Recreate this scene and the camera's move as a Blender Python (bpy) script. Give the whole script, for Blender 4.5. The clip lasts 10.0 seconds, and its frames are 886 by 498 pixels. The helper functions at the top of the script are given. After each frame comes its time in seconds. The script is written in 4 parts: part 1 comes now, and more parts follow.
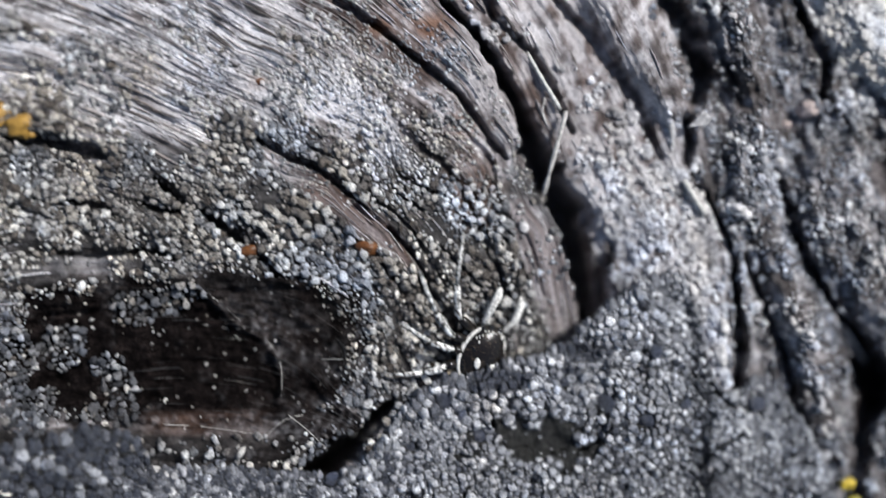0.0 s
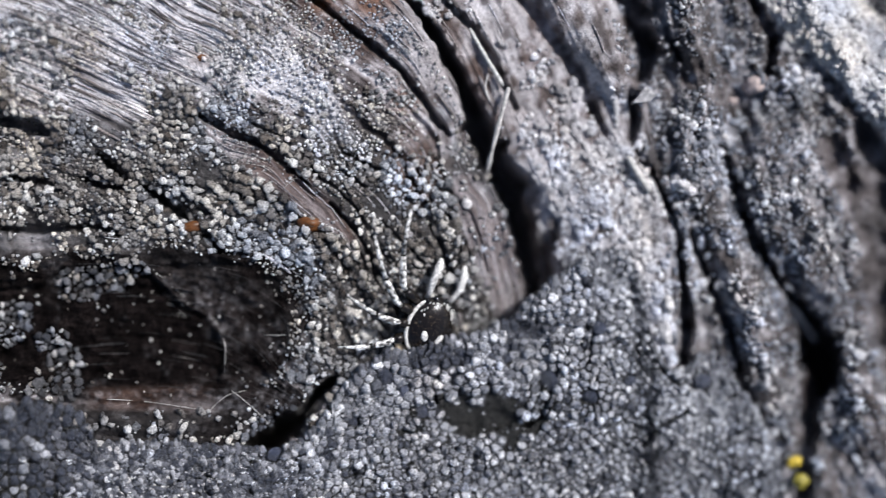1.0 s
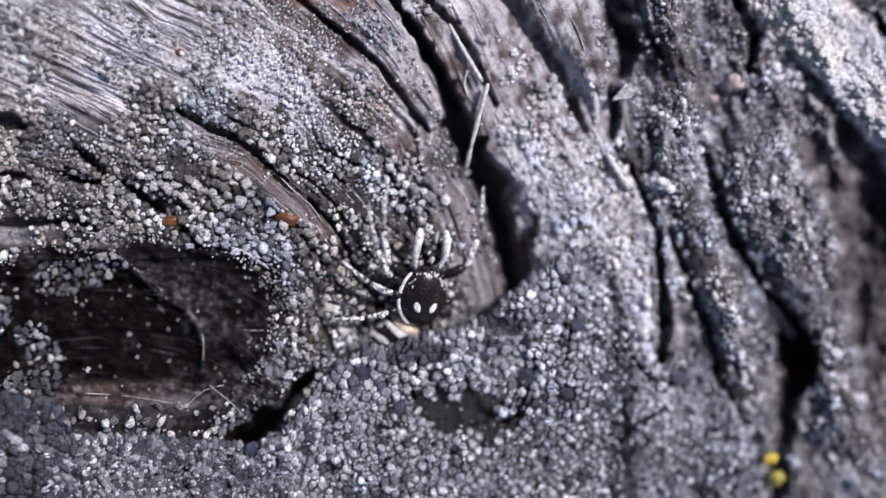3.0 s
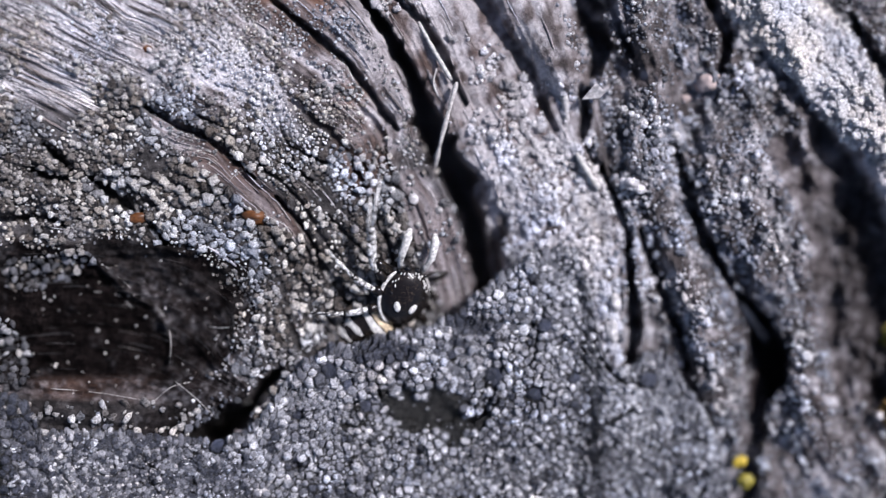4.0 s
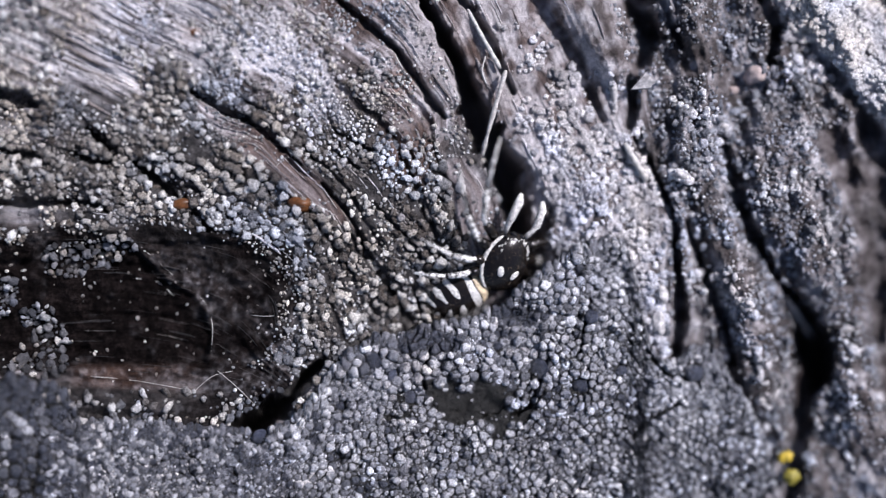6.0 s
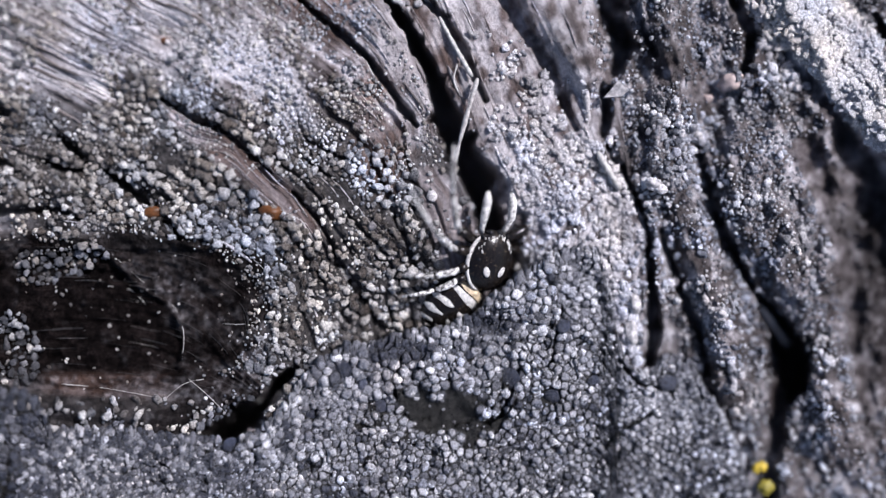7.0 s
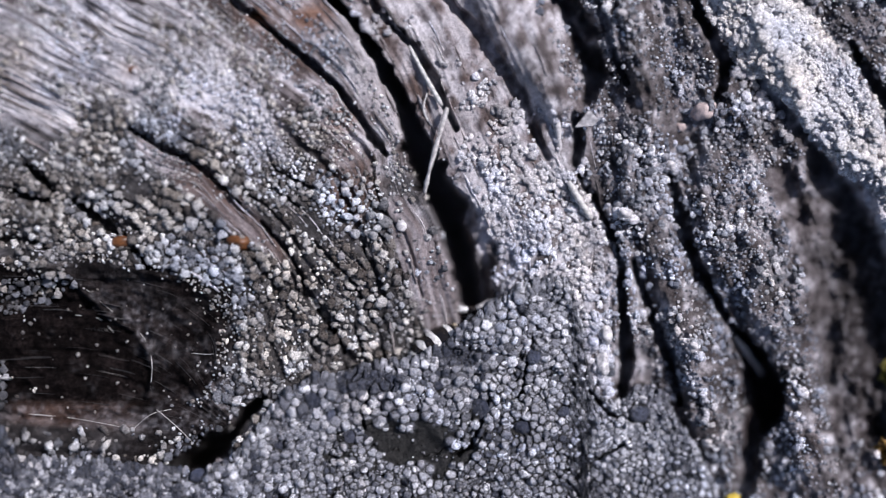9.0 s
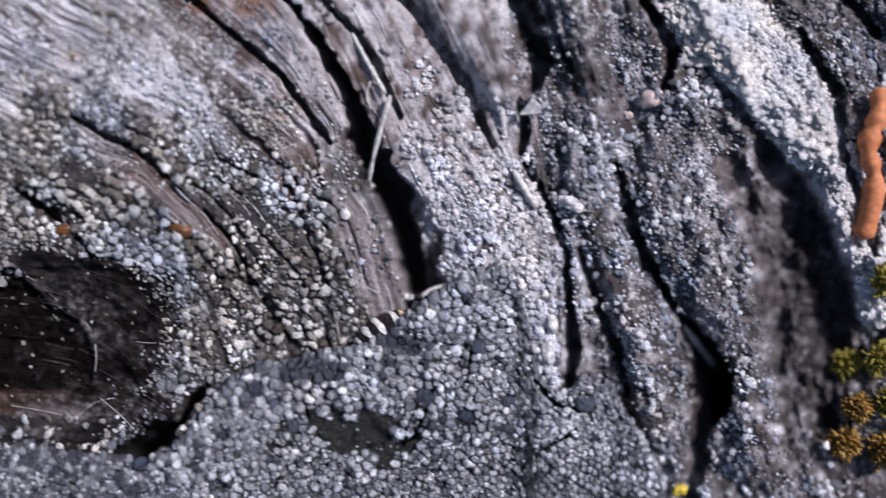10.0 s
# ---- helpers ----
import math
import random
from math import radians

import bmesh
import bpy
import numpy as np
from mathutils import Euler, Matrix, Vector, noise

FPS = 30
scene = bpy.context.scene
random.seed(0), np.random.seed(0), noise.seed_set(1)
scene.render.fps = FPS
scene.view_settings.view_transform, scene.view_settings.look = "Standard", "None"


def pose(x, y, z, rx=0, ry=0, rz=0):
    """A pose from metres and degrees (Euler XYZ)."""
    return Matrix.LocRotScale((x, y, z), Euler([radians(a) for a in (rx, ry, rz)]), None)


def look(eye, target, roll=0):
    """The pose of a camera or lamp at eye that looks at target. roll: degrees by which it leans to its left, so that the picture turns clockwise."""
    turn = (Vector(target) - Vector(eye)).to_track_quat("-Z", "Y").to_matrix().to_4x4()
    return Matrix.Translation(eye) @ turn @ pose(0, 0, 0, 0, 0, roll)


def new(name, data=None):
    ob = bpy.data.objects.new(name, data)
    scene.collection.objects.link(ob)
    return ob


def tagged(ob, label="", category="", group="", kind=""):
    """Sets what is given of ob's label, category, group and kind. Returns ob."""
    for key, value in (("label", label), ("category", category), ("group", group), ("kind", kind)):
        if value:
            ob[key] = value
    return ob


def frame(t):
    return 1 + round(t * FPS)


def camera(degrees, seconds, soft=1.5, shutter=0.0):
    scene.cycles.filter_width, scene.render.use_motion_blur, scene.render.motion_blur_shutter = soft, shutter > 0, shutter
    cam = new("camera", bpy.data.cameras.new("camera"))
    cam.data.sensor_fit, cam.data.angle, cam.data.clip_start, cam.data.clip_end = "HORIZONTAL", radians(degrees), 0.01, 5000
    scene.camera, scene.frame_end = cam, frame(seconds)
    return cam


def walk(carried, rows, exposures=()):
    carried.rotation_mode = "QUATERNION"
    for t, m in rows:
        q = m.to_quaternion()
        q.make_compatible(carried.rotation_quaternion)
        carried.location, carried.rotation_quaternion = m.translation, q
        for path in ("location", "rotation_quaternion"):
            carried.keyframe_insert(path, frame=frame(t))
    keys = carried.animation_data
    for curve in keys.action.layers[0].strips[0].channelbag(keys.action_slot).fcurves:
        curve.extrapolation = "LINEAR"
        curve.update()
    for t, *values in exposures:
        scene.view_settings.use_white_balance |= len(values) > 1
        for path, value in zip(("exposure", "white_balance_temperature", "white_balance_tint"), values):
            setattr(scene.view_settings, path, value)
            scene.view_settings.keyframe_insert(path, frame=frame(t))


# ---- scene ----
cam = camera(60, 10.0, soft=1.15, shutter=0.8)
walk(cam, [
    (0, pose(-0.004038, -0.000573, 0.030420, 0.908, -1.181, -1.483)),
    (0.5, pose(-0.002702, -0.001480, 0.030277, 0.573, -0.824, -1.576)),
    (1, pose(-0.001475, -0.001480, 0.030487, 0.725, -0.555, -1.479)),
    (1.5, pose(0.000070, -0.000636, 0.030581, -0.033, -0.246, -1.346)),
    (2, pose(0.002129, -0.001330, 0.030566, 0.929, 0.323, -1.313)),
    (2.5, pose(0.000527, -0.000111, 0.030603, 0.346, -0.342, -1.359)),
    (2.7, pose(-0.000122, -0.000676, 0.030575, -0.099, -0.571, -1.237)),
    (3.8, pose(-0.000921, -0.001430, 0.030353, -0.372, -0.475, -0.988)),
    (4, pose(0.000943, -0.001032, 0.030411, -0.548, -0.036, -0.639)),
    (4.5, pose(0.000402, -0.001616, 0.030397, -0.124, -0.466, -0.740)),
    (5, pose(-0.000983, -0.000957, 0.030198, 0.026, -0.925, -0.759)),
    (5.2, pose(-0.001303, -0.001429, 0.030164, -0.509, -1.132, -0.520)),
    (6.3, pose(-0.000877, -0.001827, 0.030058, 0.329, -0.153, -0.071)),
    (6.5, pose(-0.000082, -0.001622, 0.030050, 0.071, -0.007, -0.051)),
    (7, pose(0.000239, -0.001433, 0.029992, 0.079, -0.005, 0.066)),
    (7.5, pose(0.000000, -0.000000, 0.030000, -0.000, 0.000, 0.000)),
    (8, pose(-0.000085, -0.000382, 0.029915, 0.015, -0.019, 0.256)),
    (8.5, pose(0.000911, 0.000022, 0.029900, -0.158, 0.260, 0.098)),
    (9, pose(0.001596, -0.000167, 0.029771, -0.108, 0.345, 0.216)),
    (9.5, pose(0.002326, -0.000091, 0.029791, -0.252, 0.503, 0.140)),
    (10, pose(0.004024, -0.000537, 0.029607, -0.219, 0.867, 0.264)),
], exposures=[(0, 0.06, 6080, 8), (1, 0.08, 6000, 11), (2, 0.09, 5900, 18), (8, 0.07, 5900, 18), (10, -0.03, 5900, 18)])
cam.data.dof.use_dof = True
cam.data.dof.focus_distance, cam.data.dof.aperture_fstop = 0.0297, 6.8

# ---- world, sun ----
world = bpy.data.worlds.new("sky")
scene.world = world
world.use_nodes = True
wn = world.node_tree.nodes
sky = wn.new("ShaderNodeTexSky")
sky.sky_type, sky.sun_disc = "NISHITA", False
sky.sun_elevation, sky.sun_rotation = radians(44), radians(55)
sky.air_density, sky.dust_density, sky.ozone_density = 1.0, 3.0, 1.0
wn["Background"].inputs["Strength"].default_value = 0.08
world.node_tree.links.new(sky.outputs[0], wn["Background"].inputs["Color"])
sun_data = bpy.data.lights.new("sun", "SUN")
sun_data.energy, sun_data.angle, sun_data.color = 4.7, radians(3), (1.0, 0.96, 0.92)
sun = new("sun", sun_data)
sun.matrix_world = look((0.8, 0.55, 0.94), (0, 0, 0))

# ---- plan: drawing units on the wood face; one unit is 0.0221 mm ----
FOCAL, REACH = 1357.93, 30.0


def tilt(u, v):
    return 0.99933 + 3.488e-5 * (u - 784) + 3.095e-5 * (v - 441)


def place(u, v, h):
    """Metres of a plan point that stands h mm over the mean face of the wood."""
    far = REACH * tilt(u, v) - h
    return np.stack([(u - 784) / FOCAL * far, (441 - v) / FOCAL * far, REACH - far], -1) * 0.001


rng = np.random.default_rng(7)
LATTICE = rng.random((256, 256))


def value_noise(x, y):
    xi, yi = np.floor(x).astype(int), np.floor(y).astype(int)
    fx, fy = x - xi, y - yi
    fx, fy = fx * fx * (3 - 2 * fx), fy * fy * (3 - 2 * fy)
    a, b = LATTICE[xi % 256, yi % 256], LATTICE[(xi + 1) % 256, yi % 256]
    c, d = LATTICE[xi % 256, (yi + 1) % 256], LATTICE[(xi + 1) % 256, (yi + 1) % 256]
    return (a + (b - a) * fx) * (1 - fy) + (c + (d - c) * fx) * fy - 0.5


def fbm(x, y, octaves=3, seed=0.0):
    out, amp = 0.0, 1.0
    for k in range(octaves):
        out = out + amp * value_noise(x * 2**k + 17.3 * k + seed, y * 2**k + 31.7 * k + seed * 1.7)
        amp *= 0.5
    return out


def step(a, b, x):
    t = np.clip((x - a) / (b - a), 0, 1)
    return t * t * (3 - 2 * t)


def nearest(points, u, v):
    """Distance to a polyline of (u, v, half width), and the half width there."""
    best, width = np.full(u.shape, 1e9), np.ones(u.shape)
    for (ua, va, wa), (ub, vb, wb) in zip(points, points[1:]):
        du, dv = ub - ua, vb - va
        t = np.clip(((u - ua) * du + (v - va) * dv) / (du * du + dv * dv), 0, 1)
        d = np.hypot(u - ua - t * du, v - va - t * dv)
        w = wa + (wb - wa) * t
        closer = d / w < best / width
        best, width = np.where(closer, d, best), np.where(closer, w, width)
    return best, width


# growth lines of the wood: curves of equal grain value
GUIDES = [
    (0, [(-250, 470), (0, 470), (200, 480), (380, 520), (470, 600), (490, 700)]),
    (-190, [(-250, 775), (0, 772), (200, 778), (330, 790), (440, 806)]),
    (110, [(-250, 120), (-100, 165), (0, 205), (100, 250), (200, 305), (300, 360)]),
    (170, [(-250, 10), (-100, 70), (0, 105), (100, 150), (200, 198), (300, 243), (430, 310), (530, 410), (610, 520), (680, 640)]),
    (300, [(-150, -120), (0, -60), (100, -10), (260, 85), (420, 190), (560, 310), (680, 430), (760, 560)]),
    (430, [(300, -90), (460, 0), (560, 80), (660, 165), (740, 280), (800, 420)]),
    (560, [(560, -90), (640, 0), (720, 100), (775, 200), (815, 310), (870, 430), (900, 540)]),
    (680, [(720, -60), (800, 60), (860, 200), (920, 340), (970, 480)]),
    (800, [(860, -40), (930, 80), (985, 190), (1040, 300), (1090, 420)]),
    (940, [(1050, -60), (1095, 80), (1120, 200), (1150, 400), (1165, 560), (1175, 720)]),
    (1090, [(1180, -60), (1210, 120), (1245, 300), (1275, 440), (1330, 560), (1380, 700)]),
    (1270, [(1300, -60), (1400, 140), (1500, 290), (1560, 450), (1580, 700)]),
    (1400, [(1450, -60), (1560, 120), (1640, 300), (1690, 500), (1700, 750)]),
]
GP = np.array([p for _, line in GUIDES for p in line], float)
GV = np.array([g for g, line in GUIDES for _ in line], float)
rad = np.hypot(GP[:, None, 0] - GP[None, :, 0], GP[:, None, 1] - GP[None, :, 1])
aff = np.c_[np.ones(len(GP)), GP / 1000]
big = np.block([[rad + 25 * np.eye(len(GP)), aff], [aff.T, np.zeros((3, 3))]])
GW = np.linalg.solve(big, np.r_[GV, 0, 0, 0])


def grain(u, v):
    out = GW[-3] + GW[-2] * u / 1000 + GW[-1] * v / 1000
    for (pu, pv), w in zip(GP, GW):
        out = out + w * np.hypot(u - pu, v - pv)
    return out


# upper rim of the lichen ledge, from its far end to the hole
RIM = [(-400, 790), (-100, 768), (-20, 745), (60, 760), (95, 795), (110, 850), (60, 900)]
LEDGE = [(40, 905), (70, 860), (100, 830), (140, 815), (250, 822), (330, 834), (420, 845), (470, 825), (520, 775),
         (545, 738), (580, 700), (620, 676), (700, 655), (780, 645), (850, 616), (892, 577), (950, 533), (1000, 505),
         (1040, 490), (1072, 508), (1092, 580), (1104, 660), (1128, 710), (1165, 714), (1195, 685), (1235, 700), (1275, 770),
         (1320, 850), (1345, 930)]
LU, LV = np.array(LEDGE, float).T


def ledge_rim(u):
    return np.interp(u, LU, LV) + 9 * fbm(u / 60, u * 0 + 3.3, 3)


CRACKS = []


def crack(depth, points, sharp=1.0):
    CRACKS.append((depth, points, sharp))


crack(6.0, [(600, -60, 6), (640, 0, 7), (700, 60, 7), (735, 120, 9), (770, 180, 13), (795, 250, 19), (815, 310, 22), (845, 355, 30)])
crack(5.5, [(815, 310, 22), (846, 365, 26), (866, 420, 25), (881, 480, 23), (893, 540, 20), (900, 595, 14)])
crack(1.1, [(850, 335, 14), (886, 405, 32), (906, 465, 34), (914, 525, 30), (908, 580, 18)], 0.35)
crack(1.3, [(400, -50, 5), (455, 0, 6), (520, 45, 6), (560, 80, 5), (610, 120, 6), (660, 165, 7), (700, 220, 8), (735, 268, 8), (748, 286, 4)])
crack(0.9, [(298, 240, 4), (330, 258, 6), (362, 276, 7), (400, 292, 6), (436, 322, 7), (472, 350, 5), (492, 372, 3)])
crack(0.6, [(530, 404, 2), (580, 462, 4), (606, 520, 5), (640, 572, 5), (690, 650, 6)])
crack(0.4, [(388, 385, 3), (420, 410, 5), (470, 440, 3)])
crack(0.5, [(650, 310, 4), (680, 370, 6), (720, 470, 6), (745, 540, 6)])
crack(1.0, [(700, -40, 6), (730, 30, 7), (790, 90, 8), (830, 150, 9), (850, 200, 8), (870, 240, 4)])
crack(0.55, [(820, -30, 9), (860, 20, 10), (910, 70, 12), (950, 130, 13), (985, 190, 12), (1010, 250, 10), (1030, 290, 8)], 0.8)
crack(2.6, [(1030, -20, 16), (1060, 20, 20), (1095, 80, 30), (1112, 140, 27), (1104, 185, 14)], 0.8)
crack(1.8, [(1082, 225, 13), (1086, 270, 13), (1078, 300, 8)])
crack(0.8, [(1120, 20, 6), (1135, 70, 8), (1150, 120, 8), (1170, 160, 6)])
crack(1.6, [(1085, 320, 5), (1110, 360, 8), (1140, 420, 8), (1160, 480, 9), (1160, 540, 11), (1168, 600, 14), (1166, 660, 16), (1160, 712, 8)], 0.7)
crack(0.9, [(1180, 470, 6), (1200, 530, 7), (1225, 600, 9), (1250, 660, 10), (1262, 720, 6)])
crack(1.3, [(1245, 320, 8), (1262, 390, 12), (1276, 440, 14), (1298, 485, 14), (1318, 528, 9), (1342, 568, 9)], 0.7)
crack(6.0, [(1352, 582, 6), (1376, 618, 16), (1397, 655, 26), (1412, 700, 33), (1416, 735, 30), (1408, 768, 12)], 0.85)
crack(1.1, [(1400, 700, 26), (1388, 785, 26), (1380, 840, 22), (1372, 920, 18), (1355, 1000, 16)], 0.15)
crack(1.4, [(1500, 300, 34), (1560, 400, 96), (1592, 500, 98), (1610, 570, 74)], 0.0)
crack(1.2, [(1590, 500, 92), (1600, 620, 88), (1605, 700, 60), (1600, 770, 34)], 0.0)
crack(0.6, [(1440, 330, 40), (1490, 420, 50), (1520, 520, 50), (1545, 640, 50), (1555, 760, 40)], 0.0)
crack(1.6, [(1285, 10, 8), (1310, 70, 11), (1340, 120, 16), (1332, 185, 12)], 0.8)
crack(0.25, [(1395, 150, 12), (1450, 210, 16), (1500, 290, 20), (1540, 350, 26)], 0.7)
crack(1.5, [(1560, 90, 8), (1590, 140, 14), (1625, 205, 14), (1640, 305, 12), (1668, 385, 14), (1690, 460, 14)])
crack(1.2, [(1625, 20, 8), (1660, 55, 12), (1690, 95, 10)])
crack(5.2, [(350, 856, 8), (378, 838, 14), (410, 822, 20), (450, 798, 21), (482, 772, 13), (502, 742, 9), (535, 716, 7)])
crack(1.3, [(-150, 225, 8), (-70, 240, 16), (0, 256, 15), (28, 266, 7)], 0.6)
crack(1.1, [(118, 306, 6), (140, 328, 12), (160, 350, 7)], 0.6)
crack(1.2, [(200, 366, 6), (225, 388, 13), (262, 414, 13), (292, 436, 7)], 0.6)
crack(0.8, [(298, 446, 5), (312, 464, 7), (330, 488, 5)], 0.6)
crack(0.7, [(-40, 342, 8), (20, 358, 14), (48, 372, 8)], 0.4)
crack(0.7, [(95, 352, 8), (135, 368, 11), (160, 366, 6)], 0.4)
crack(0.6, [(-60, 436, 7), (40, 440, 11), (120, 436, 8), (150, 452, 5)], 0.4)
crack(3.0, [(30, 950, 24), (55, 885, 22), (78, 848, 15), (92, 836, 8)])


def knot(u, v):
    """1 inside the dark knot, falling to 0 at its rim; and the reach from its middle, 1 at the rim."""
    x, y = (u - 230) / np.where(u > 230, 270, 420), (v - 612) / 140
    r = (np.abs(x) ** 2.5 + np.abs(y) ** 2.5) ** 0.4 + 0.16 * fbm(u / 60, v / 60, 4, 5)
    return 1 - step(0.7, 1.04, r), r


HEART = [(150, 486), (205, 518), (262, 574), (308, 600), (328, 632), (338, 680), (330, 712), (345, 742)]
HU, HV = np.array(HEART, float).T


def heart(u, v):
    """1 in the black inner part of the knot, left of the ridge that bends through it."""
    edge = np.interp(v, HV, HU)
    return (1 - step(-14, 4, u - edge + 8 * fbm(u / 20, v / 20, 2, 26))) * step(500, 560, v + 0.25 * u) * (1 - step(715, 745, v + 10 * fbm(u / 25, v / 25, 2, 29)))


def bare_wood(u, v):
    """1 where the wood lies bare and fibrous, above the lichen field."""
    off = np.maximum(v - 212 - 0.2 * u, (132 * (u - 150) + 190 * (v - 232)) / 231)
    return 1 - step(-14, 26, off + 34 * fbm(u / 46, v / 46, 3, 51))


def seams(u, v, g):
    """1 along the broken seams between the growth layers of the lichen field."""
    s = 0.6 * u + 0.8 * v
    off = np.abs((g + 22 * fbm(u / 80, v / 80, 2, 56) + 4 * fbm(u / 14, v / 14, 2, 57)) % 46 - 23)
    here = step(40, 80, g) * (1 - step(380, 430, g)) * step(-0.02, 0.16, fbm(s / 120, g / 40, 2, 58)) * step(190, 260, v) * (1 - bare_wood(u, v))
    return (1 - step(2.0, 6.5, off)) * here


def groove(u, v):
    """Depth of the slope that falls towards the rim of the ledge."""
    above = np.interp(u, LU, LV) - v
    weight = step(470, 820, u) * (1 - 0.9 * step(920, 1030, u))
    return 1.1 * weight * (1 - step(-30, 170, above))


def height(u, v):
    g = grain(u, v)
    s = 0.6 * u + 0.8 * v
    h = 0.45 * fbm(u / 260, v / 260, 3, 1) + 0.12 * fbm(u / 50, v / 50, 3, 2)
    streak = fbm(g / 26, s / 420, 4, 3)
    h = h + (0.20 - 0.08 * step(180, 240, g)) * streak + (0.12 - 0.07 * step(180, 240, g)) * (1 - np.abs(2 * fbm(g / 8, s / 130, 2, 9))) + 0.05 * fbm(g / 3.2, s / 60, 2, 10)
    h = h + 0.045 * fbm(u / 7, v / 7, 2, 4)
    rough = step(850, 980, g)
    h = h + rough * (0.55 * fbm(g / 45, s / 150, 3, 15) + 0.30 * fbm(u / 22, v / 22, 3, 16))
    h = h + (1 - step(40, 300, u)) * step(230, 300, v) * 0.5 * fbm(u / 45, v / 38, 3, 18)
    k, kr = knot(u, v)
    deep = heart(u, v) * k
    h = h - 0.25 * k - 0.28 * deep
    ridge = np.abs(u - np.interp(v, HV, HU)) * k * step(500, 540, v) * (1 - step(700, 730, v)) + 99 * (k < 0.2)
    h = h + 0.14 * (1 - step(1, 7, ridge))
    around = np.arctan2(v - 630, u - 225)
    h = h + k * (0.16 * fbm(kr * 9, around * 2.2, 3, 14) + 0.30 * fbm(u / 20, v / 14, 4, 19))
    # the smooth shelf under the knot
    h = h + 0.25 * step(742, 770, v - 0.08 * u) * (1 - step(800, 830, v)) * (1 - step(270, 320, u))
    # raised pale plate, and the bulging limb beside it
    d, w = nearest([(1370, 20, 60), (1450, 110, 75), (1560, 230, 65), (1620, 350, 50), (1670, 470, 45), (1690, 560, 40)], u, v)
    h = h + (0.35 + 0.2 * step(200, 350, v)) * (1 - step(0.65, 1.2, d / w))
    d, w = nearest([(940, 0, 55), (1000, 90, 60), (1040, 160, 45), (1050, 200, 30)], u, v)
    h = h + 0.7 * (1 - step(0.2, 1.3, d / w))
    d, w = nearest([(1180, 60, 60), (1210, 180, 60), (1190, 320, 50), (1220, 440, 45), (1290, 600, 40), (1300, 760, 40)], u, v)
    h = h + 0.5 * (1 - step(0.2, 1.3, d / w))
    d, w = nearest([(1340, 330, 80), (1370, 420, 80), (1430, 540, 60), (1470, 680, 45), (1480, 820, 50)], u, v)
    h = h + 0.5 * (1 - step(0.2, 1.4, d / w))
    d, w = nearest([(650, 60, 40), (720, 180, 30), (770, 262, 14)], u, v)
    h = h + 0.1 * (1 - step(0.3, 1.2, d / w))
    wob = 1 + 0.6 * fbm(u / 34, v / 34, 3, 6) + 0.45 * fbm(u / 11, v / 11, 2, 27)
    fill = np.clip(0.8 + 0.9 * fbm(u / 46, v / 46, 3, 28), 0.2, 1.0)
    cut = 0.0
    for depth, points, sharp in CRACKS:
        d, w = nearest(points, u, v)
        cut = np.maximum(cut, depth * (fill if depth < 2.7 else 1.0) * (1 - step(0.55 * sharp, 1.18, d / w * wob)))
    h = h - cut
    h = h - 0.24 * seams(u, v, g)
    # the groove before the ledge and the hollow below it
    h = h - groove(u, v)
    above = np.interp(u, LU, LV) - v
    weight = step(430, 560, u) * (1 - 0.9 * step(900, 1010, u))
    under = step(10, 50, -above) * step(60, 140, u) * (1 - step(1270, 1330, u))
    h = h - under * (0.9 + 1.6 * weight)
    return h


# ---- helpers for meshes and materials ----
def mesh_from(name, verts, faces, smooth=True):
    me = bpy.data.meshes.new(name)
    me.vertices.add(len(verts))
    me.vertices.foreach_set("co", np.asarray(verts, np.float32).ravel())
    faces = np.asarray(faces, np.int32)
    n, k = faces.shape
    me.loops.add(n * k)
    me.loops.foreach_set("vertex_index", faces.ravel())
    me.polygons.add(n)
    me.polygons.foreach_set("loop_start", np.arange(0, n * k, k, dtype=np.int32))
    me.polygons.foreach_set("loop_total", np.full(n, k, np.int32))
    me.polygons.foreach_set("use_smooth", np.full(n, smooth))
    me.update()
    me.validate()
    return me


def grid_faces(rows, cols):
    a = (np.arange(rows - 1)[:, None] * cols + np.arange(cols - 1)[None, :]).ravel()
    return np.stack([a, a + cols, a + cols + 1, a + 1], -1)


def add_zones(me, zones):
    layer = me.attributes.new("zones", "FLOAT_COLOR", "POINT")
    layer.data.foreach_set("color", np.asarray(zones, np.float32).ravel())


def part(name, bm, material, parent, label=""):
    me = bpy.data.meshes.new(name)
    bm.to_mesh(me)
    bm.free()
    me.materials.append(material)
    ob = new(name, me)
    ob.parent = parent
    if label:
        tagged(ob, label)
    return ob


def nodes_of(name):
    m = bpy.data.materials.new(name)
    m.use_nodes = True
    nt = m.node_tree
    return m, nt, nt.nodes["Principled BSDF"]


def ramp(nt, fac, stops):
    r = nt.nodes.new("ShaderNodeValToRGB")
    while len(r.color_ramp.elements) < len(stops):
        r.color_ramp.elements.new(0.5)
    for e, (p, c) in zip(r.color_ramp.elements, stops):
        e.position, e.color = p, (*c, 1)
    nt.links.new(fac, r.inputs[0])
    return r.outputs[0]


def noise_tex(nt, scale, detail=6, rough=0.6, vec=None):
    n = nt.nodes.new("ShaderNodeTexNoise")
    n.inputs["Scale"].default_value, n.inputs["Detail"].default_value, n.inputs["Roughness"].default_value = scale, detail, rough
    if vec is None:
        vec = nt.nodes.new("ShaderNodeNewGeometry").outputs["Position"]
    nt.links.new(vec, n.inputs["Vector"])
    return n.outputs["Fac"]


